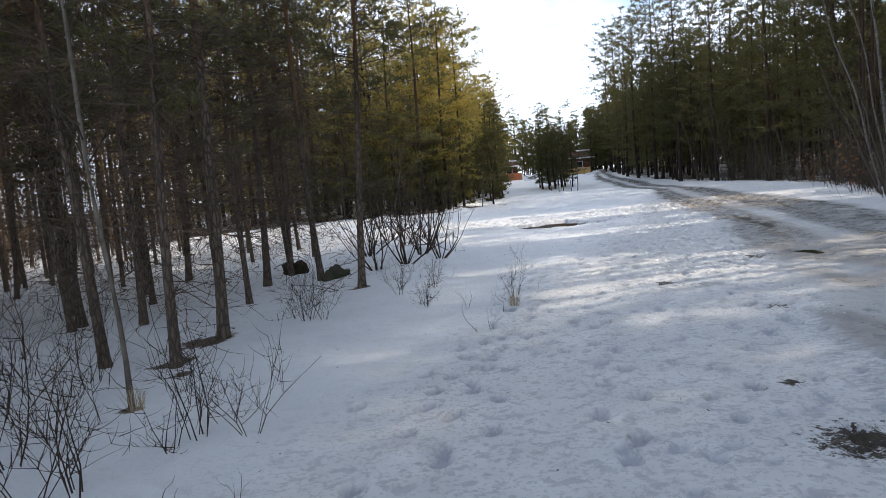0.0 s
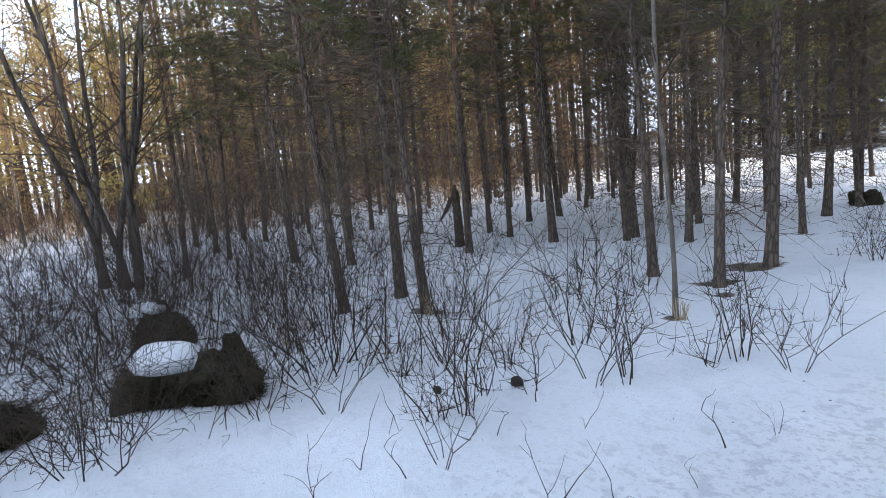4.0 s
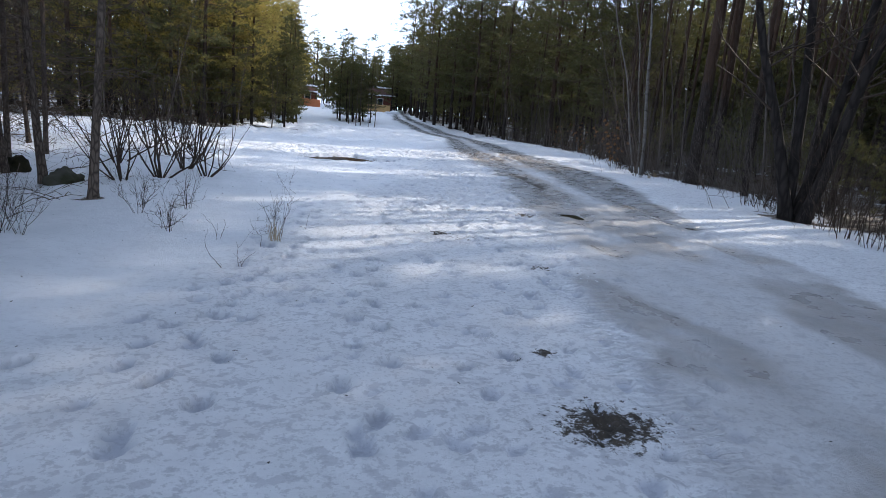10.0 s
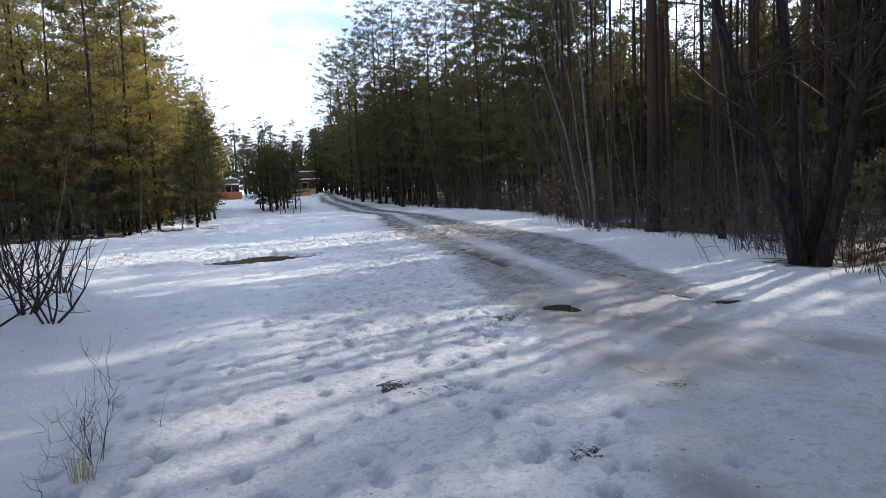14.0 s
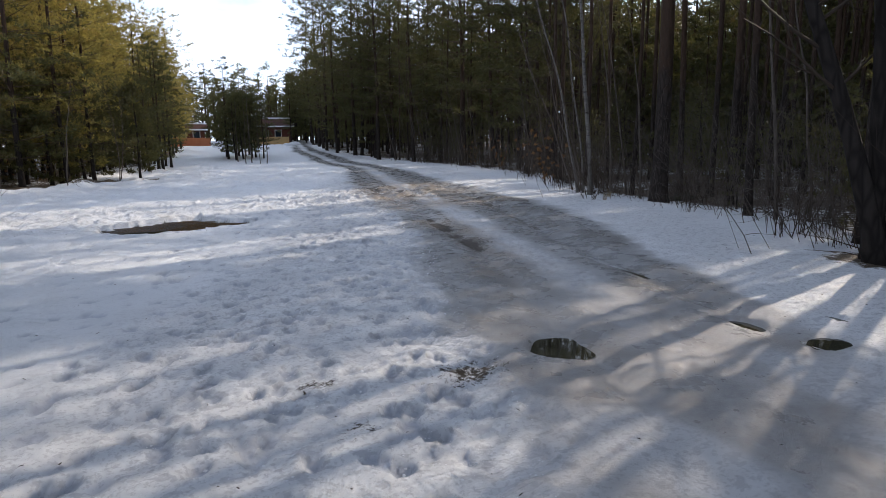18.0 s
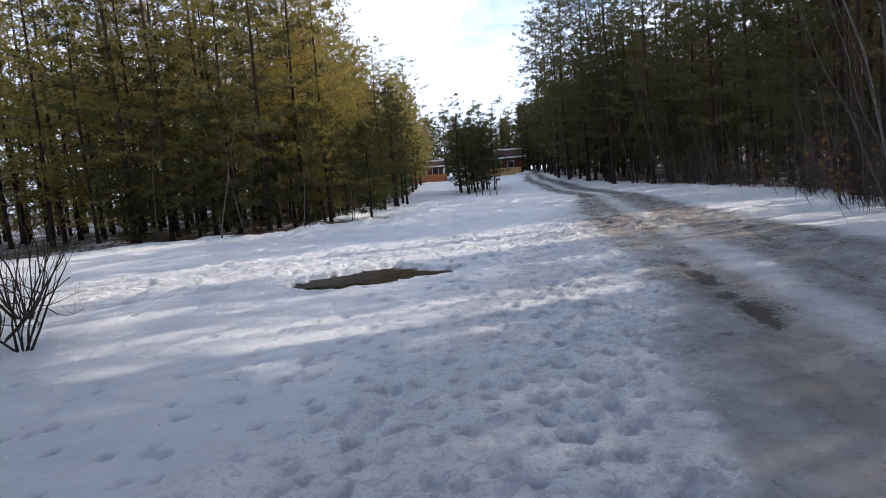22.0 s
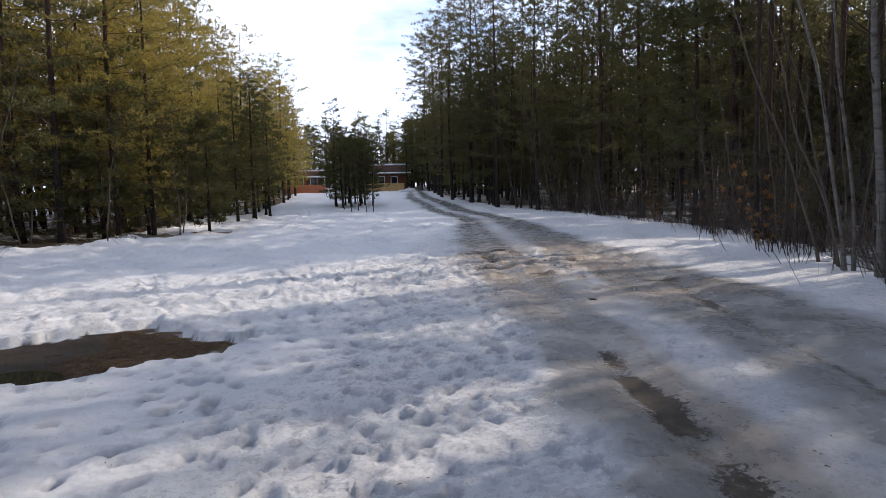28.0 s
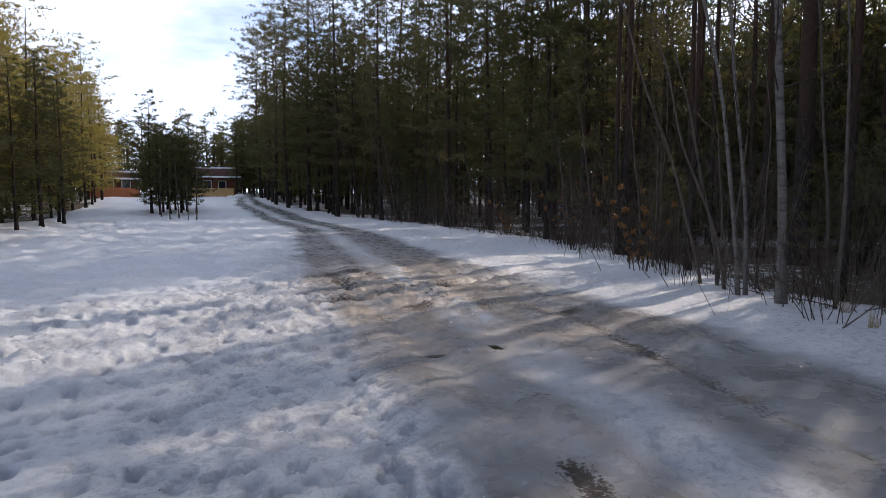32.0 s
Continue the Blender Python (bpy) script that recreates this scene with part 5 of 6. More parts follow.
clump = Stand(*(shrub("willow_clump", "bare many-stemmed willow clump in the snow", "willow clumps", 440 + i, st, hh, 0.8, 0.021, 2, 3, TWIG, 0.12, 0.13) for i, (st, hh) in enumerate(((9, 2.0), (7, 2.2)))))
stalk = Stand(*(shrub("bare_twig", "single bare twig poking out of snow", "twigs in the snow", 460 + i, st, hh, 0.45, 0.004, 1, 2, TWIG, 0.02, 0.22) for i, (st, hh) in enumerate(((1, 0.3), (2, 0.38), (1, 0.45)))))
brush = Stand(*(shrub("edge_brush", "thin bare brush at the edge of the wood", "brush right of the track", 480 + i, st, hh, 0.35, 0.010, 2, 3, TWIG, 0.3, 0.12) for i, (st, hh) in enumerate(((7, 1.7), (9, 2.3), (6, 1.2)))))

for i, (x, y, s) in enumerate(((-2.3, 1.8, 1.0), (-2.3, 2.0, 1.1), (-2.2, 2.5, 1.15), (-2.0, 2.8, 1.1), (-1.6, 3.5, 1.0), (-1.5, 3.7, 1.1), (-1.4, 3.95, 0.9), (-1.2, 3.8, 0.95), (-2.5, 2.3, 1.0), (-1.85, 2.95, 1.1), (-3.3, 2.2, 1.2), (-3.0, 1.5, 1.0), (-2.7, 2.7, 1.1), (-2.5, 3.3, 1.2), (-3.0, 3.1, 1.2), (-1.9, 1.5, 0.8), (-2.6, 3.8, 1.1), (-1.8, 7.4, 0.9), (-2.0, 7.7, 0.9), (-1.55, 7.3, 0.8), (-0.8, 9.2, 0.8), (-0.3, 9.4, 0.7), (-0.4, 8.1, 0.7), (-0.8, 8.8, 0.8), (-0.3, 7.9, 0.9), (0.85, 7.85, 0.7))):
    low.put(i, x, y, turn=rnd.uniform(0, 360), size=s)
for i, (x, y, s) in enumerate(((-1.1, 2.6, 1.2), (-2.3, 1.0, 1.0), (-2.2, 1.2, 1.1), (-2.0, 1.3, 1.0), (-1.4, 1.7, 1.0), (-1.2, 1.85, 1.1), (-1.9, 1.9, 0.8), (0.5, 6.5, 0.8), (0.38, 6.4, 1.0), (-1.0, 2.2, 0.6), (-0.95, 2.9, 0.6), (-1.7, 2.3, 0.8), (0.65, 7.3, 0.9), (0.2, 7.6, 0.9), (1.2, 8.3, 0.7), (-3.9, 32.5, 1.3), (-2.5, 31.9, 1.3), (-4.6, 34.2, 1.4), (-5.5, 33.8, 1.4), (-6.6, 35.2, 1.5), (-0.4, 35.2, 1.4), (0.4, 36.6, 1.3))):
    stalk.put(i, x, y, turn=rnd.uniform(0, 360), size=s)
for i, (x, y, s) in enumerate(((-3.85, 4.9, 1.1), (-3.9, 1.8, 0.9), (-4.1, 2.5, 1.0), (-4.3, 1.6, 0.95), (-3.4, 1.2, 0.7), (-5.0, 2.2, 1.1), (-5.8, 1.6, 1.2), (-6.2, 2.6, 1.1), (-5.0, 0.5, 1.0), (-6.0, 0.6, 1.2), (-7.2, 1.2, 1.3), (-7.6, 2.6, 1.2), (-4.6, -0.3, 0.9), (-5.6, -0.6, 1.1), (-8.4, 1.8, 1.3), (-8.6, 3.2, 1.2), (-9.4, 2.6, 1.4), (-10.2, 3.8, 1.3), (-7.0, 3.9, 1.1), (-6.8, 0.0, 1.2), (-3.6, 0.3, 0.7), (-3.9, -0.4, 0.8), (-11.5, 3.0, 1.4), (-12.5, 5.6, 1.4), (-11.0, 5.8, 1.3), (-9.0, 0.6, 1.4), (-10.5, 1.6, 1.5), (-13.5, 2.6, 1.5), (-15, 4.0, 1.6), (-16, 6.5, 1.6), (-14.5, 7.5, 1.5), (-1.75, 7.5, 0.55), (-3.4, 5.6, 0.8), (-4.3, 5.8, 0.8))):
    mid.put(i, x, y, turn=rnd.uniform(0, 360), size=s * rnd.uniform(0.9, 1.1))
for i in range(44):
    x, y = rnd.uniform(-9.5, -3.3), rnd.uniform(-1.8, 3.6)
    if math.hypot(x + 4.3, y - 1.0) > 0.75:
        mid.put(i, x, y, turn=rnd.uniform(0, 360), size=rnd.uniform(0.7, 1.15))
for i, (x, y, s) in enumerate(((-0.95, 14.45, 1.0), (-0.45, 13.5, 0.8), (-1.1, 12.4, 0.85), (-1.6, 11.8, 0.8), (-2.3, 14.9, 0.9), (-1.7, 17.6, 1.05), (-2.4, 19.3, 1.0), (-0.9, 16.9, 0.75))):
    clump.put(i, x, y, turn=rnd.uniform(0, 360), size=s)
for i in range(70):
    y = rnd.uniform(6, 62)
    brush.put(i, float(TREE_RIGHT(y)) + rnd.uniform(-0.8, 1.6), y, turn=rnd.uniform(0, 360), size=rnd.uniform(0.6, 1.15))
for i, (x, y) in enumerate(((10.7, 8.7), (10.8, 9.3), (10.5, 8.4), (13.1, 11.0), (13.9, 17.2), (15.4, 19.0), (15.8, 18.4), (14.1, 21.2), (15.4, 24.6), (17.8, 28.0), (16.8, 23.9), (12.6, 12.9), (13.3, 14.0))):
    brush.put(i, x, y, turn=rnd.uniform(0, 360), size=rnd.uniform(0.6, 0.9))
for i in range(28):
    x = rnd.uniform(-27, -12)
    mid.put(i, x, rnd.uniform(-2, 0.5 * -x - 0.5), turn=rnd.uniform(0, 360), size=rnd.uniform(1.2, 1.7))
leafy = shrub("leafy_shrub", "shrub that kept its shrivelled brown leaves", "leafy shrubs", 495, 7, 2.2, 0.3, 0.012, 2, 3, TWIG, 0.25, 0.12, leaves=420)
for i, (x, y) in enumerate(((19.6, 33.5), (21.4, 39.5), (22.6, 46), (16.3, 26.6), (-2.8, 42), (-4.6, 43.4), (-9.5, 16.8), (-13, 13), (1.0, 75))):
    put(leafy, x, y, turn=rnd.uniform(0, 360), size=rnd.uniform(0.8, 1.2), first=i == 0)

# ---- stones, stump and clods ----
def lump(name, seed, size, rough, material, flat=0.3, detail=3):
    """A rounded, uneven body whose lowest part is cut flat."""
    bm = bmesh.new()
    bmesh.ops.create_icosphere(bm, subdivisions=detail, radius=1)
    off = Vector((seed * 3.7, seed * 1.9, seed * 0.7))
    for v in bm.verts:
        k = 1 + rough * (noise.noise(v.co * 1.3 + off) + 0.5 * noise.noise(v.co * 3.1 + off) + 0.22 * noise.noise(v.co * 7 + off))
        v.co = Vector((v.co.x * size[0] * k, v.co.y * size[1] * k, max(v.co.z * k, -flat) * size[2]))
    return bm_mesh(name, bm, material)


def stone(x, y, size, seed, label, snow=None, turn=0.0, material=ROCK, name="boulder", rough=0.5):
    ob = tagged(new(name), label, "rock")
    part("stone", lump("stone", seed, size, rough, material, detail=4), ob)
    if snow:
        part("snow_cap", lump("snow_cap", seed + 5, snow, 0.16, SNOW, 0.25), ob, "rounded cap of old snow", pose(-0.08, -0.1, size[2] * 0.88))
    put(ob, x, y, turn=turn, first=True)
    return ob


stone(-4.18, 0.98, (0.48, 0.36, 0.31), 3, "dark mossy boulder under a cap of snow", (0.27, 0.21, 0.14), 34, MOSS)
stone(-4.5, 1.45, (0.13, 0.12, 0.44), 31, "knobbly mossy root stub beside a boulder", None, 10, MOSS, rough=0.22)
stone(-6.3, 1.35, (0.24, 0.24, 0.44), 12, "mossy boulder with thin snow on top", (0.2, 0.18, 0.09), 10, MOSS)
stone(-4.6, -0.2, (0.27, 0.25, 0.24), 15, "dark mossy stone half buried in snow", None, 80, MOSS)
stone(-2.45, 11.75, (0.25, 0.22, 0.22), 18, "grey stone beside a pine stem", None, 10)
stone(-3.8, 13.6, (0.28, 0.25, 0.26), 21, "mossy hummock between pine stems", None, 40, MOSS)
stone(16.9, 20.4, (0.45, 0.3, 0.22), 24, "dark stone beside a thick pine", None, 40)
for x, y, s in ((-2.4, 2.53, 0.045), (-2.7, 2.1, 0.035)):
    c = tagged(new("clod", lump("clod", int(x * -10), (s, s * 0.8, s * 0.9), 0.3, CLOD, 0.5, 2)), "small dark clod lying on the snow", "clod")
    put(c, x, y, first=True, sink=-0.03)

def shaggy(x, y, size, seed, n, turn=0.0):
    """Roots, moss and dead grass hanging over a boulder."""
    rng = np.random.default_rng(seed)
    a, t = rng.uniform(0, 6.283, n), rng.uniform(-0.1, 0.6, n)
    r = np.sqrt(1 - t * t)
    k, j = math.cos(math.radians(turn)), math.sin(math.radians(turn))
    u, v = np.cos(a) * r * size[0], np.sin(a) * r * size[1]
    c = np.stack([x + u * k - v * j, y + u * j + v * k, floor_at(x, y) + t * size[2]], 1)
    b = a + math.radians(turn)
    w = np.stack([np.cos(b), np.sin(b), np.full(n, -0.3)], 1)
    tagged(new("moss_growth", tuft_mesh("moss_growth", rng, c, w, 4, 0.1, 0.01, MOSS)), "shaggy moss and rootlets over a boulder", "moss", kind="stuff")
    few = n // 3
    w[:few, 2] = rng.uniform(-1.2, 0.5, few)
    tagged(new("rootlets", tuft_mesh("rootlets", rng, c[:few], w[:few], 2, 0.19, 0.006, ROOTLET)), "thin olive rootlets and dead grass on a boulder", "roots", kind="stuff")


shaggy(-4.18, 0.98, (0.49, 0.37, 0.33), 5, 1900, 34)
shaggy(-4.5, 1.45, (0.11, 0.105, 0.44), 9, 220)
shaggy(-6.3, 1.35, (0.25, 0.25, 0.42), 6, 420)
shaggy(-4.6, -0.2, (0.28, 0.26, 0.25), 8, 500)

snag = thing("broken_stump", "dark broken pine stump with a torn side limb", "tree stump")
s = Soup()
s.tube([(0, 0, -0.1), (0, 0, 0.15), (0.01, 0, 0.6), (0.0, 0.01, 1.0), (0.01, 0, 1.14)], (0.11, 0.09, 0.08, 0.075, 0.03), 9)
part("trunk", s.mesh("trunk", WOOD_DARK), snag)
s = Soup()
s.tube([(0.0, 0, 0.85), (-0.25, 0.05, 0.9), (-0.5, 0.1, 0.74), (-0.8, 0.15, 0.6)], (0.05, 0.045, 0.04, 0.015), 6)
part("limb", s.mesh("limb", WOOD_DARK), snag)
put(snag, -8.3, 7.1, turn=130, first=True)

# dead limbs lying about under the slim pines, one object as nobody could count them
rng = np.random.default_rng(77)
s = Soup()
for i in range(130):
    y = rng.uniform(7.5, 19)
    x = float(TREE_LEFT(y)) - abs(rng.normal(0, 4.5)) + 0.2
    a, ln = rng.uniform(0, 6.283), rng.uniform(0.25, 0.9)
    z0 = floor_at(x, y) + 0.015
    p, d = Vector((x, y, z0)), Vector((math.cos(a), math.sin(a), rng.uniform(0, 0.3)))
    s.tube([p, p + d * ln * 0.5 + Vector((0, 0, 0.05)), p + d * ln], (0.006, 0.0045, 0.002), 3, False)
tagged(new("fallen_branches", s.mesh("fallen_branches", DEAD)), "dead twigs and branches scattered under young pines", "branches", kind="stuff")
s = Soup()
for i in range(150):
    y = rng.uniform(6, 45)
    x = float(TREE_RIGHT(y)) + abs(rng.normal(0, 2.5)) - 0.3
    a, ln = rng.uniform(0, 6.283), rng.uniform(0.4, 1.4)
    p, d = Vector((x, y, floor_at(x, y) + 0.015)), Vector((math.cos(a), math.sin(a), rng.uniform(0, 0.25)))
    s.tube([p, p + d * ln * 0.5 + Vector((0, 0, 0.05)), p + d * ln], (0.012, 0.008, 0.003), 3, False)
tagged(new("fallen_branches", s.mesh("fallen_branches", DEAD)), "dead branches lying at the tall wood's edge", "branches", kind="stuff")


def blades(name, label, spots, n, hgt, material, seed, width=0.007, parent=None):
    """Dry grass blades, one object of stuff."""
    rng = np.random.default_rng(seed)
    v, f = [], []
    for (x, y, r, z) in spots:
        for i in range(n):
            a, q = rng.uniform(0, 6.283), r * math.sqrt(rng.random())
            px, py = x + math.cos(a) * q, y + math.sin(a) * q
            w, lean = rng.uniform(0, 6.283), rng.uniform(0.1, 0.9) * (3.0 if hgt < 0.1 else 1.0)
            h = hgt * rng.uniform(0.4, 1.15)
            dx, dy = math.cos(w) * h * lean, math.sin(w) * h * lean
            sx, sy = -math.sin(w) * width / 2, math.cos(w) * width / 2
            k = len(v)
            v += [(px - sx, py - sy, z - 0.01), (px + sx, py + sy, z - 0.01), (px + dx * 0.5 + sx * 0.7, py + dy * 0.5 + sy * 0.7, z + h * 0.7), (px + dx * 0.5 - sx * 0.7, py + dy * 0.5 - sy * 0.7, z + h * 0.7), (px + dx, py + dy, z + h * 0.85)]
            f += [(k, k + 1, k + 2, k + 3), (k + 3, k + 2, k + 4)]
    m = bpy.data.meshes.new(name)
    m.from_pydata(v, [], f)
    m.materials.append(material)
    return tagged(new(name, m), label, "grass", kind="stuff")


turf = []
rng = np.random.default_rng(9)
while len(turf) < 1100:
    x, y = rng.uniform(1.7, 4.5), rng.uniform(19.2, 22.3)
    if patch_mask(np.array(x), np.array(y), -0.16) > 0.9 and not (x + 0.35 * float(value_noise(x, y, 0.5, 65)) < 3.05 and rng.random() < 0.85):
        turf.append((x, y, 0.05, height_at(x, y)))
blades("dry_turf", "flattened brown grass in a thawed patch", turf, 8, 0.012, DRY_GRASS, 31)
tufts = [(x, y, 0.06, floor_at(x, y)) for x, y in ((0.82, 7.6), (-2.3, 4.35), (-4.6, 3.5), (-5.3, 2.2), (-5.6, 2.6), (14.2, 20.6), (15.0, 21.4))]
blades("grass_tuft", "withered pale grass sticking out of snow", tufts, 36, 0.26, PALE_GRASS, 32, 0.006)


reeds = []
rng = np.random.default_rng(33)
while len(reeds) < 900:
    x, y = rng.uniform(-46, -16), rng.uniform(-9, 27)
    if value_noise(x, y, 2.5, 99) + 0.04 * (-17 - x) > 0.25:
        reeds.append((x, y, 0.5, floor_at(x, y)))
blades("dry_reeds", "sunlit field of dry reddish reeds behind young pines", reeds, 9, 0.95, REED, 34, 0.03)

# ---- puddles ----
def puddle(x, y, rx, ry, seed, z):
    bm = bmesh.new()
    rng = np.random.default_rng(seed)
    ph = rng.uniform(0, 6.283, 3)
    ring = []
    for i in range(40):
        a = 6.283 * i / 40
        k = 1.18 + 0.12 * math.sin(2 * a + ph[0]) + 0.08 * math.sin(5 * a + ph[1]) + 0.04 * math.sin(9 * a + ph[2])
        ring.append(bm.verts.new((math.cos(a) * rx * k, math.sin(a) * ry * k, 0)))
    mid_v = bm.verts.new((0, 0, 0))
    for i in range(40):
        bm.faces.new((ring[i], ring[(i + 1) % 40], mid_v))
    ob = tagged(new("puddle", bm_mesh("puddle", bm, WATER, False)), "dark meltwater puddle in a hollow of the ice", "puddle", "puddles on the track", "structure")
    ob.matrix_basis = pose(x, y, z)


for i, (x, y, rx, ry) in enumerate(HOLLOWS):
    puddle(x, y, rx, ry, 50 + i, height_at(x, y) + 0.022)
puddle(2.45, 19.9, 0.62, 0.36, 71, height_at(2.45, 19.95) + 0.028)

# ---- far end of the clearing ----
def box(bm, x0, y0, z0, x1, y1, z1):
    v = [bm.verts.new(p) for p in ((x0, y0, z0), (x1, y0, z0), (x1, y1, z0), (x0, y1, z0), (x0, y0, z1), (x1, y0, z1), (x1, y1, z1), (x0, y1, z1))]
    for f in ((0, 3, 2, 1), (4, 5, 6, 7), (0, 1, 5, 4), (1, 2, 6, 5), (2, 3, 7, 6), (3, 0, 4, 7)):
        bm.faces.new([v[i] for i in f])


def boxes(name, rows, material):
    bm = bmesh.new()
    for r in rows:
        box(bm, *r)
    return bm_mesh(name, bm, material, False)


def house(label, x0, y0, wide, deep, eaves, ridge, wall_m, panes, turn=0.0):
    h = thing("house", label, "house")
    part("wall", boxes("wall", [(0, 0, -0.2, wide, 0.2, eaves), (0, deep - 0.2, -0.2, wide, deep, eaves), (0, 0.2, -0.2, 0.2, deep - 0.2, eaves), (wide - 0.2, 0.2, -0.2, wide, deep - 0.2, eaves)], wall_m), h)
    bm = bmesh.new()
    o, t = 0.45, 0.22
    prof = [(-o, eaves - 0.15), (deep / 2, ridge), (deep + o, eaves - 0.15), (deep + o, eaves - 0.15 + t), (deep / 2, ridge + t), (-o, eaves - 0.15 + t)]
    a = [bm.verts.new((-o, y, z)) for y, z in prof]
    b = [bm.verts.new((wide + o, y, z)) for y, z in prof]
    for i in range(6):
        bm.faces.new((a[i], a[(i + 1) % 6], b[(i + 1) % 6], b[i]))
    for q in (a, b):
        bm.faces.new((q[0], q[1], q[4], q[5]))
        bm.faces.new((q[1], q[2], q[3], q[4]))
    roof = part("roof", bm_mesh("roof", bm, ROOF, False), h, "dark roof edged with snow")
    part("snow_strip", boxes("snow_strip", [(-o, -o - 0.06, eaves - 0.15 + t - 0.06, wide + o, -o + 0.3, eaves - 0.15 + t + 0.16)], SNOW), roof, "strip of snow along the eaves")
    part("snow_strip", boxes("snow_strip", [(-o, deep / 2 - 0.3, ridge + t - 0.12, wide + o, deep / 2 + 0.3, ridge + t + 0.12)], SNOW), roof, "strip of snow along the ridge")
    for px in panes:
        w = part("window", boxes("window", [(px - 0.55, -0.04, 0.9, px + 0.55, 0.0, 1.0), (px - 0.55, -0.04, 2.0, px + 0.55, 0.0, 2.1), (px - 0.55, -0.04, 1.0, px - 0.45, 0.0, 2.0), (px + 0.45, -0.04, 1.0, px + 0.55, 0.0, 2.0)], GREY_WALL), h)
        part("pane", boxes("pane", [(px - 0.45, -0.02, 1.0, px + 0.45, -0.005, 2.0)], DARK_GLASS), w)
    h.matrix_basis = pose(x0, y0, floor_at(x0, y0), 0, 0, turn)
    return h


house("low red-brown wooden house with a snowy roof", 13.6, 110, 7.4, 6, 2.5, 3.8, RED_WALL, (1.3, 3.3, 5.3))
house("low red-brown shed with a snowy roof", 3.4, 110, 4.4, 5, 2.1, 3.0, RED_WALL, (1.2, 3.2))


def board_fence(label, x0, x1, y, hgt, material, name="board_fence"):
    f = thing(name, label, "fence")
    k = int((x1 - x0) / 1.1)
    panel, post = boxes("panel", [(0, 0, 0.12, 1.07, 0.04, hgt)], material), boxes("post", [(-0.04, -0.05, -0.1, 0.06, -0.003, hgt + 0.08)], material)
    for i in range(k):
        part("panel", panel, f, at=pose(i * 1.1, 0, 0))
        part("post", post, f, at=pose(i * 1.1, 0, 0))
    f.matrix_basis = pose(x0, y, floor_at(x0, y))


board_fence("orange board fence at the end of the clearing", 2.6, 9.2, 101, 1.3, ORANGE)
board_fence("ochre board fence beside the far track", 13.6, 19.2, 101, 1.2, OCHRE)
for i, (x, y, s) in enumerate(((18.4, 99, 0.3), (19.4, 100, 0.38), (20.0, 101, 0.42), (8.6, 97, 0.4), (9.6, 98, 0.3))):
    ob = tagged(new("snow_mound", lump("snow_mound", 60 + i, (1.5 * s, 1.1 * s, 1.0 * s), 0.3, SNOW, 0.2)), "heap of ploughed snow by the far fence", "snow heap", "snow heaps")
    ob.matrix_basis = pose(x, y, floor_at(x, y) + 0.15 * s)

# thin stems crowding round the boulders, too many to count
rng = np.random.default_rng(91)
s = Soup()
for i in range(520):
    x, y = rng.uniform(-9.5, -3.2), rng.uniform(-1.6, 2.6)
    if math.hypot(x + 4.2, y - 0.95) < 0.45 or x > -3.6 and y > 1.4 or y > 1.0 and i % 3:
        continue
    p = Vector((x, y, floor_at(x, y) - 0.05))
    stem_soup(rng, s, p, (rng.normal(0, 0.28), rng.normal(0, 0.28), 1), rng.uniform(0.45, 1.2), rng.uniform(0.0028, 0.0045), 2, 0.3, 4, 3, 0.03)
for i in range(80):
    x, y = rng.uniform(-4.2, -3.45), rng.uniform(0.0, 1.2)
    p = Vector((x, y, floor_at(x, y) - 0.05))
    stem_soup(rng, s, p, (rng.normal(0, 0.6), rng.normal(0, 0.6), 1), rng.uniform(0.3, 0.75), rng.uniform(0.0025, 0.004), 1, 0.25, 3, 3, 0.04)
tagged(new("thicket", s.mesh("thicket", TWIG)), "thicket of thin leafless stems around mossy boulders", "thicket", kind="stuff")

# pale bare twigs crowding the edge of the tall wood
rng = np.random.default_rng(93)
s = Soup()
for i in range(820):
    y = 12.5 + 49.5 * rng.random() ** 1.5
    x = float(TREE_RIGHT(y)) + rng.normal(0.5, 0.9)
    if math.hypot(x - 11.95, y - 11.65) < 1.0:
        continue
    p = Vector((x, y, floor_at(x, y) - 0.05))
    stem_soup(rng, s, p, (rng.normal(-0.25, 0.3), rng.normal(0, 0.3), 1), rng.uniform(0.9, 3.0), rng.uniform(0.005, 0.011), 1, 0.14, 4, 3, 0.06)
tagged(new("thicket", s.mesh("thicket", TWIG_GREY)), "thicket of thin pale twigs along the tall wood", "thicket", kind="stuff")

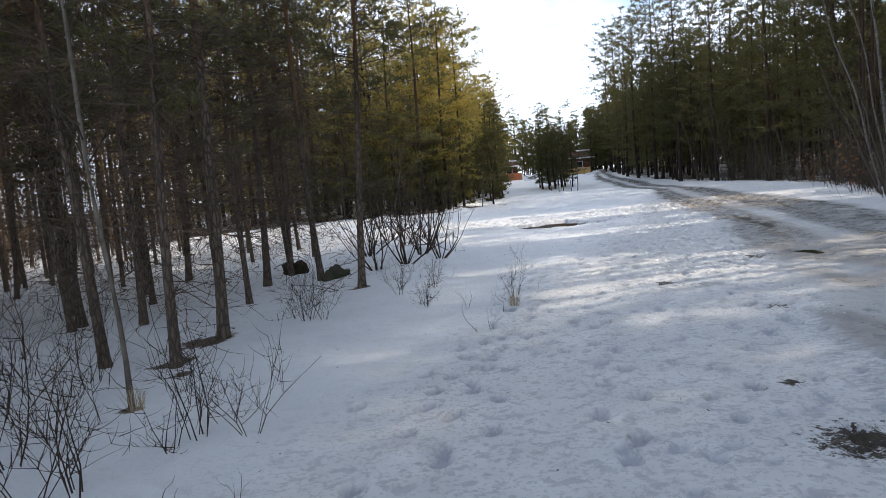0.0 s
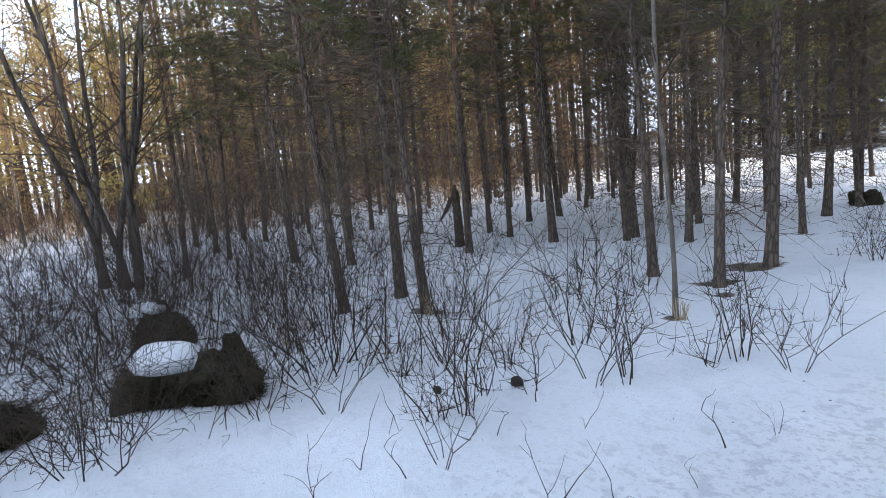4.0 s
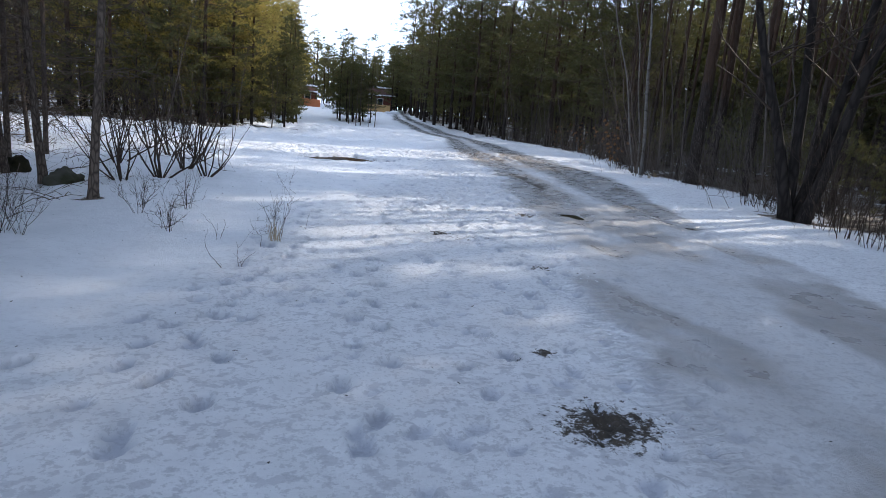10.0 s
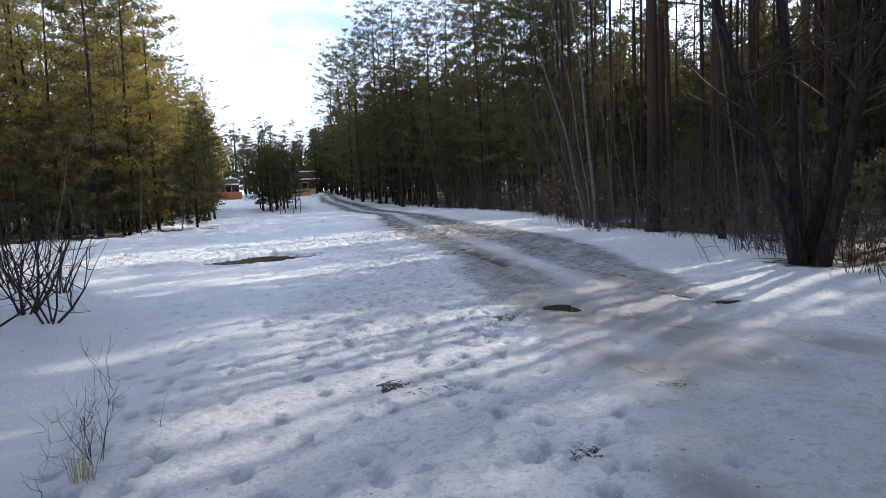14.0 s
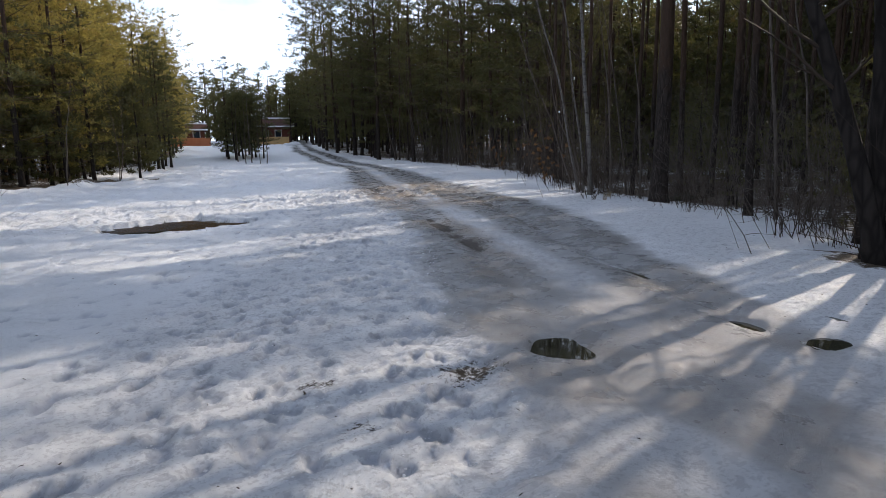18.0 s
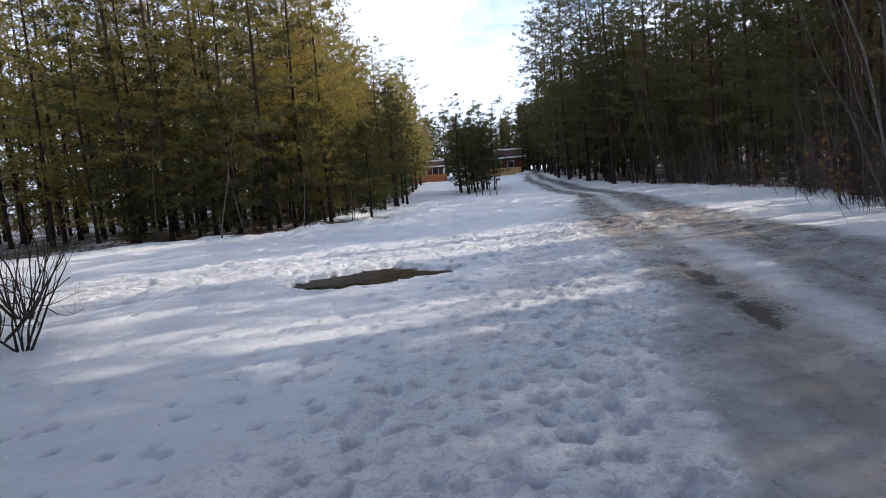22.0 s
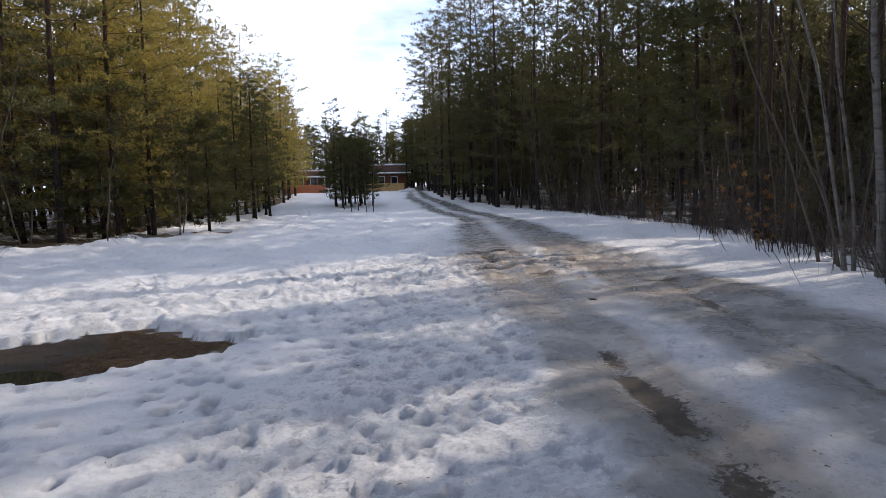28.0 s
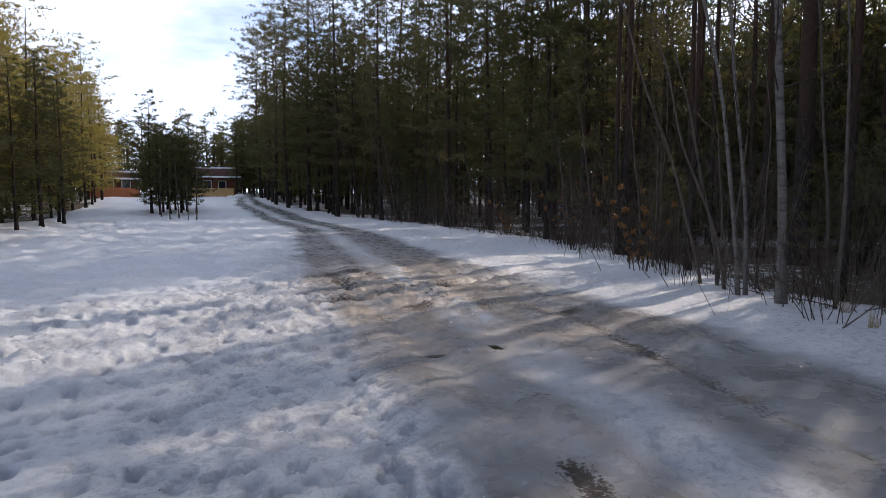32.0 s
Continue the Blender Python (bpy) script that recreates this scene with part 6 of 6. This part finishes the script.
# crumbs of broken snow crust thrown up by wheels and boots
rng = np.random.default_rng(94)
v, f = [], []
while len(v) < 6 * 13000:
    y = rng.uniform(6, 29)
    across_field = rng.random() < 0.55
    if across_field:
        x = rng.uniform(-7, 11)
        y = 22.6 + 0.37 * x + rng.normal(0, 1.7)
    else:
        x = float(ICE_LEFT(y)) - abs(rng.normal(0, 1.6)) + 0.15
    if not 6 < y < 30 or patch_mask(np.array(x), np.array(y), 0.1) > 0.1:
        continue
    r = min(0.03, 0.008 * math.exp(abs(rng.normal(0, 0.5)))) * (0.8 if across_field else 0.5)
    c = np.array([x, y, height_at(x, y) + 0.25 * r])
    turn = rng.uniform(0, 6.283)
    k = len(v)
    for dx, dy, dz in ((1, 0, 0.1), (0, 1, 0), (-1, 0, 0.1), (0, -1, 0), (0.1, 0.1, 0.75), (0, 0, -0.6)):
        q = r * rng.uniform(0.7, 1.3)
        v.append((c[0] + q * (dx * math.cos(turn) - dy * math.sin(turn)), c[1] + q * (dx * math.sin(turn) + dy * math.cos(turn)), c[2] + q * dz))
    for a, b in ((0, 1), (1, 2), (2, 3), (3, 0)):
        f += [(k + a, k + b, k + 4), (k + b, k + a, k + 5)]
m = bpy.data.meshes.new("snow_crumbs")
m.from_pydata(v, [], f)
m.materials.append(SNOW)
tagged(new("snow_crumbs", m), "crumbs of broken snow crust beside tracks", "snow", kind="stuff")

# bark flakes and needles blown over the snow
rng = np.random.default_rng(95)
v, f = [], []
for i in range(600):
    y = rng.uniform(2.5, 30)
    x = rng.uniform(float(TREE_LEFT(y)), float(TREE_RIGHT(y)))
    z0, a, ln, w = height_at(x, y) + 0.006, rng.uniform(0, 6.283), rng.uniform(0.006, 0.02), rng.uniform(0.002, 0.006)
    k, dx, dy = len(v), math.cos(a), math.sin(a)
    v += [(x - dx * ln - dy * w, y - dy * ln + dx * w, z0), (x - dx * ln + dy * w, y - dy * ln - dx * w, z0), (x + dx * ln, y + dy * ln, z0 + 0.002), (x, y, z0 + 0.006)]
    f += [(k, k + 1, k + 3), (k + 1, k + 2, k + 3), (k + 2, k, k + 3)]
m = bpy.data.meshes.new("bark_flakes")
m.from_pydata(v, [], f)
m.materials.append(CLOD)
tagged(new("bark_flakes", m), "bark flakes and needles scattered on the snow", "litter", kind="stuff")
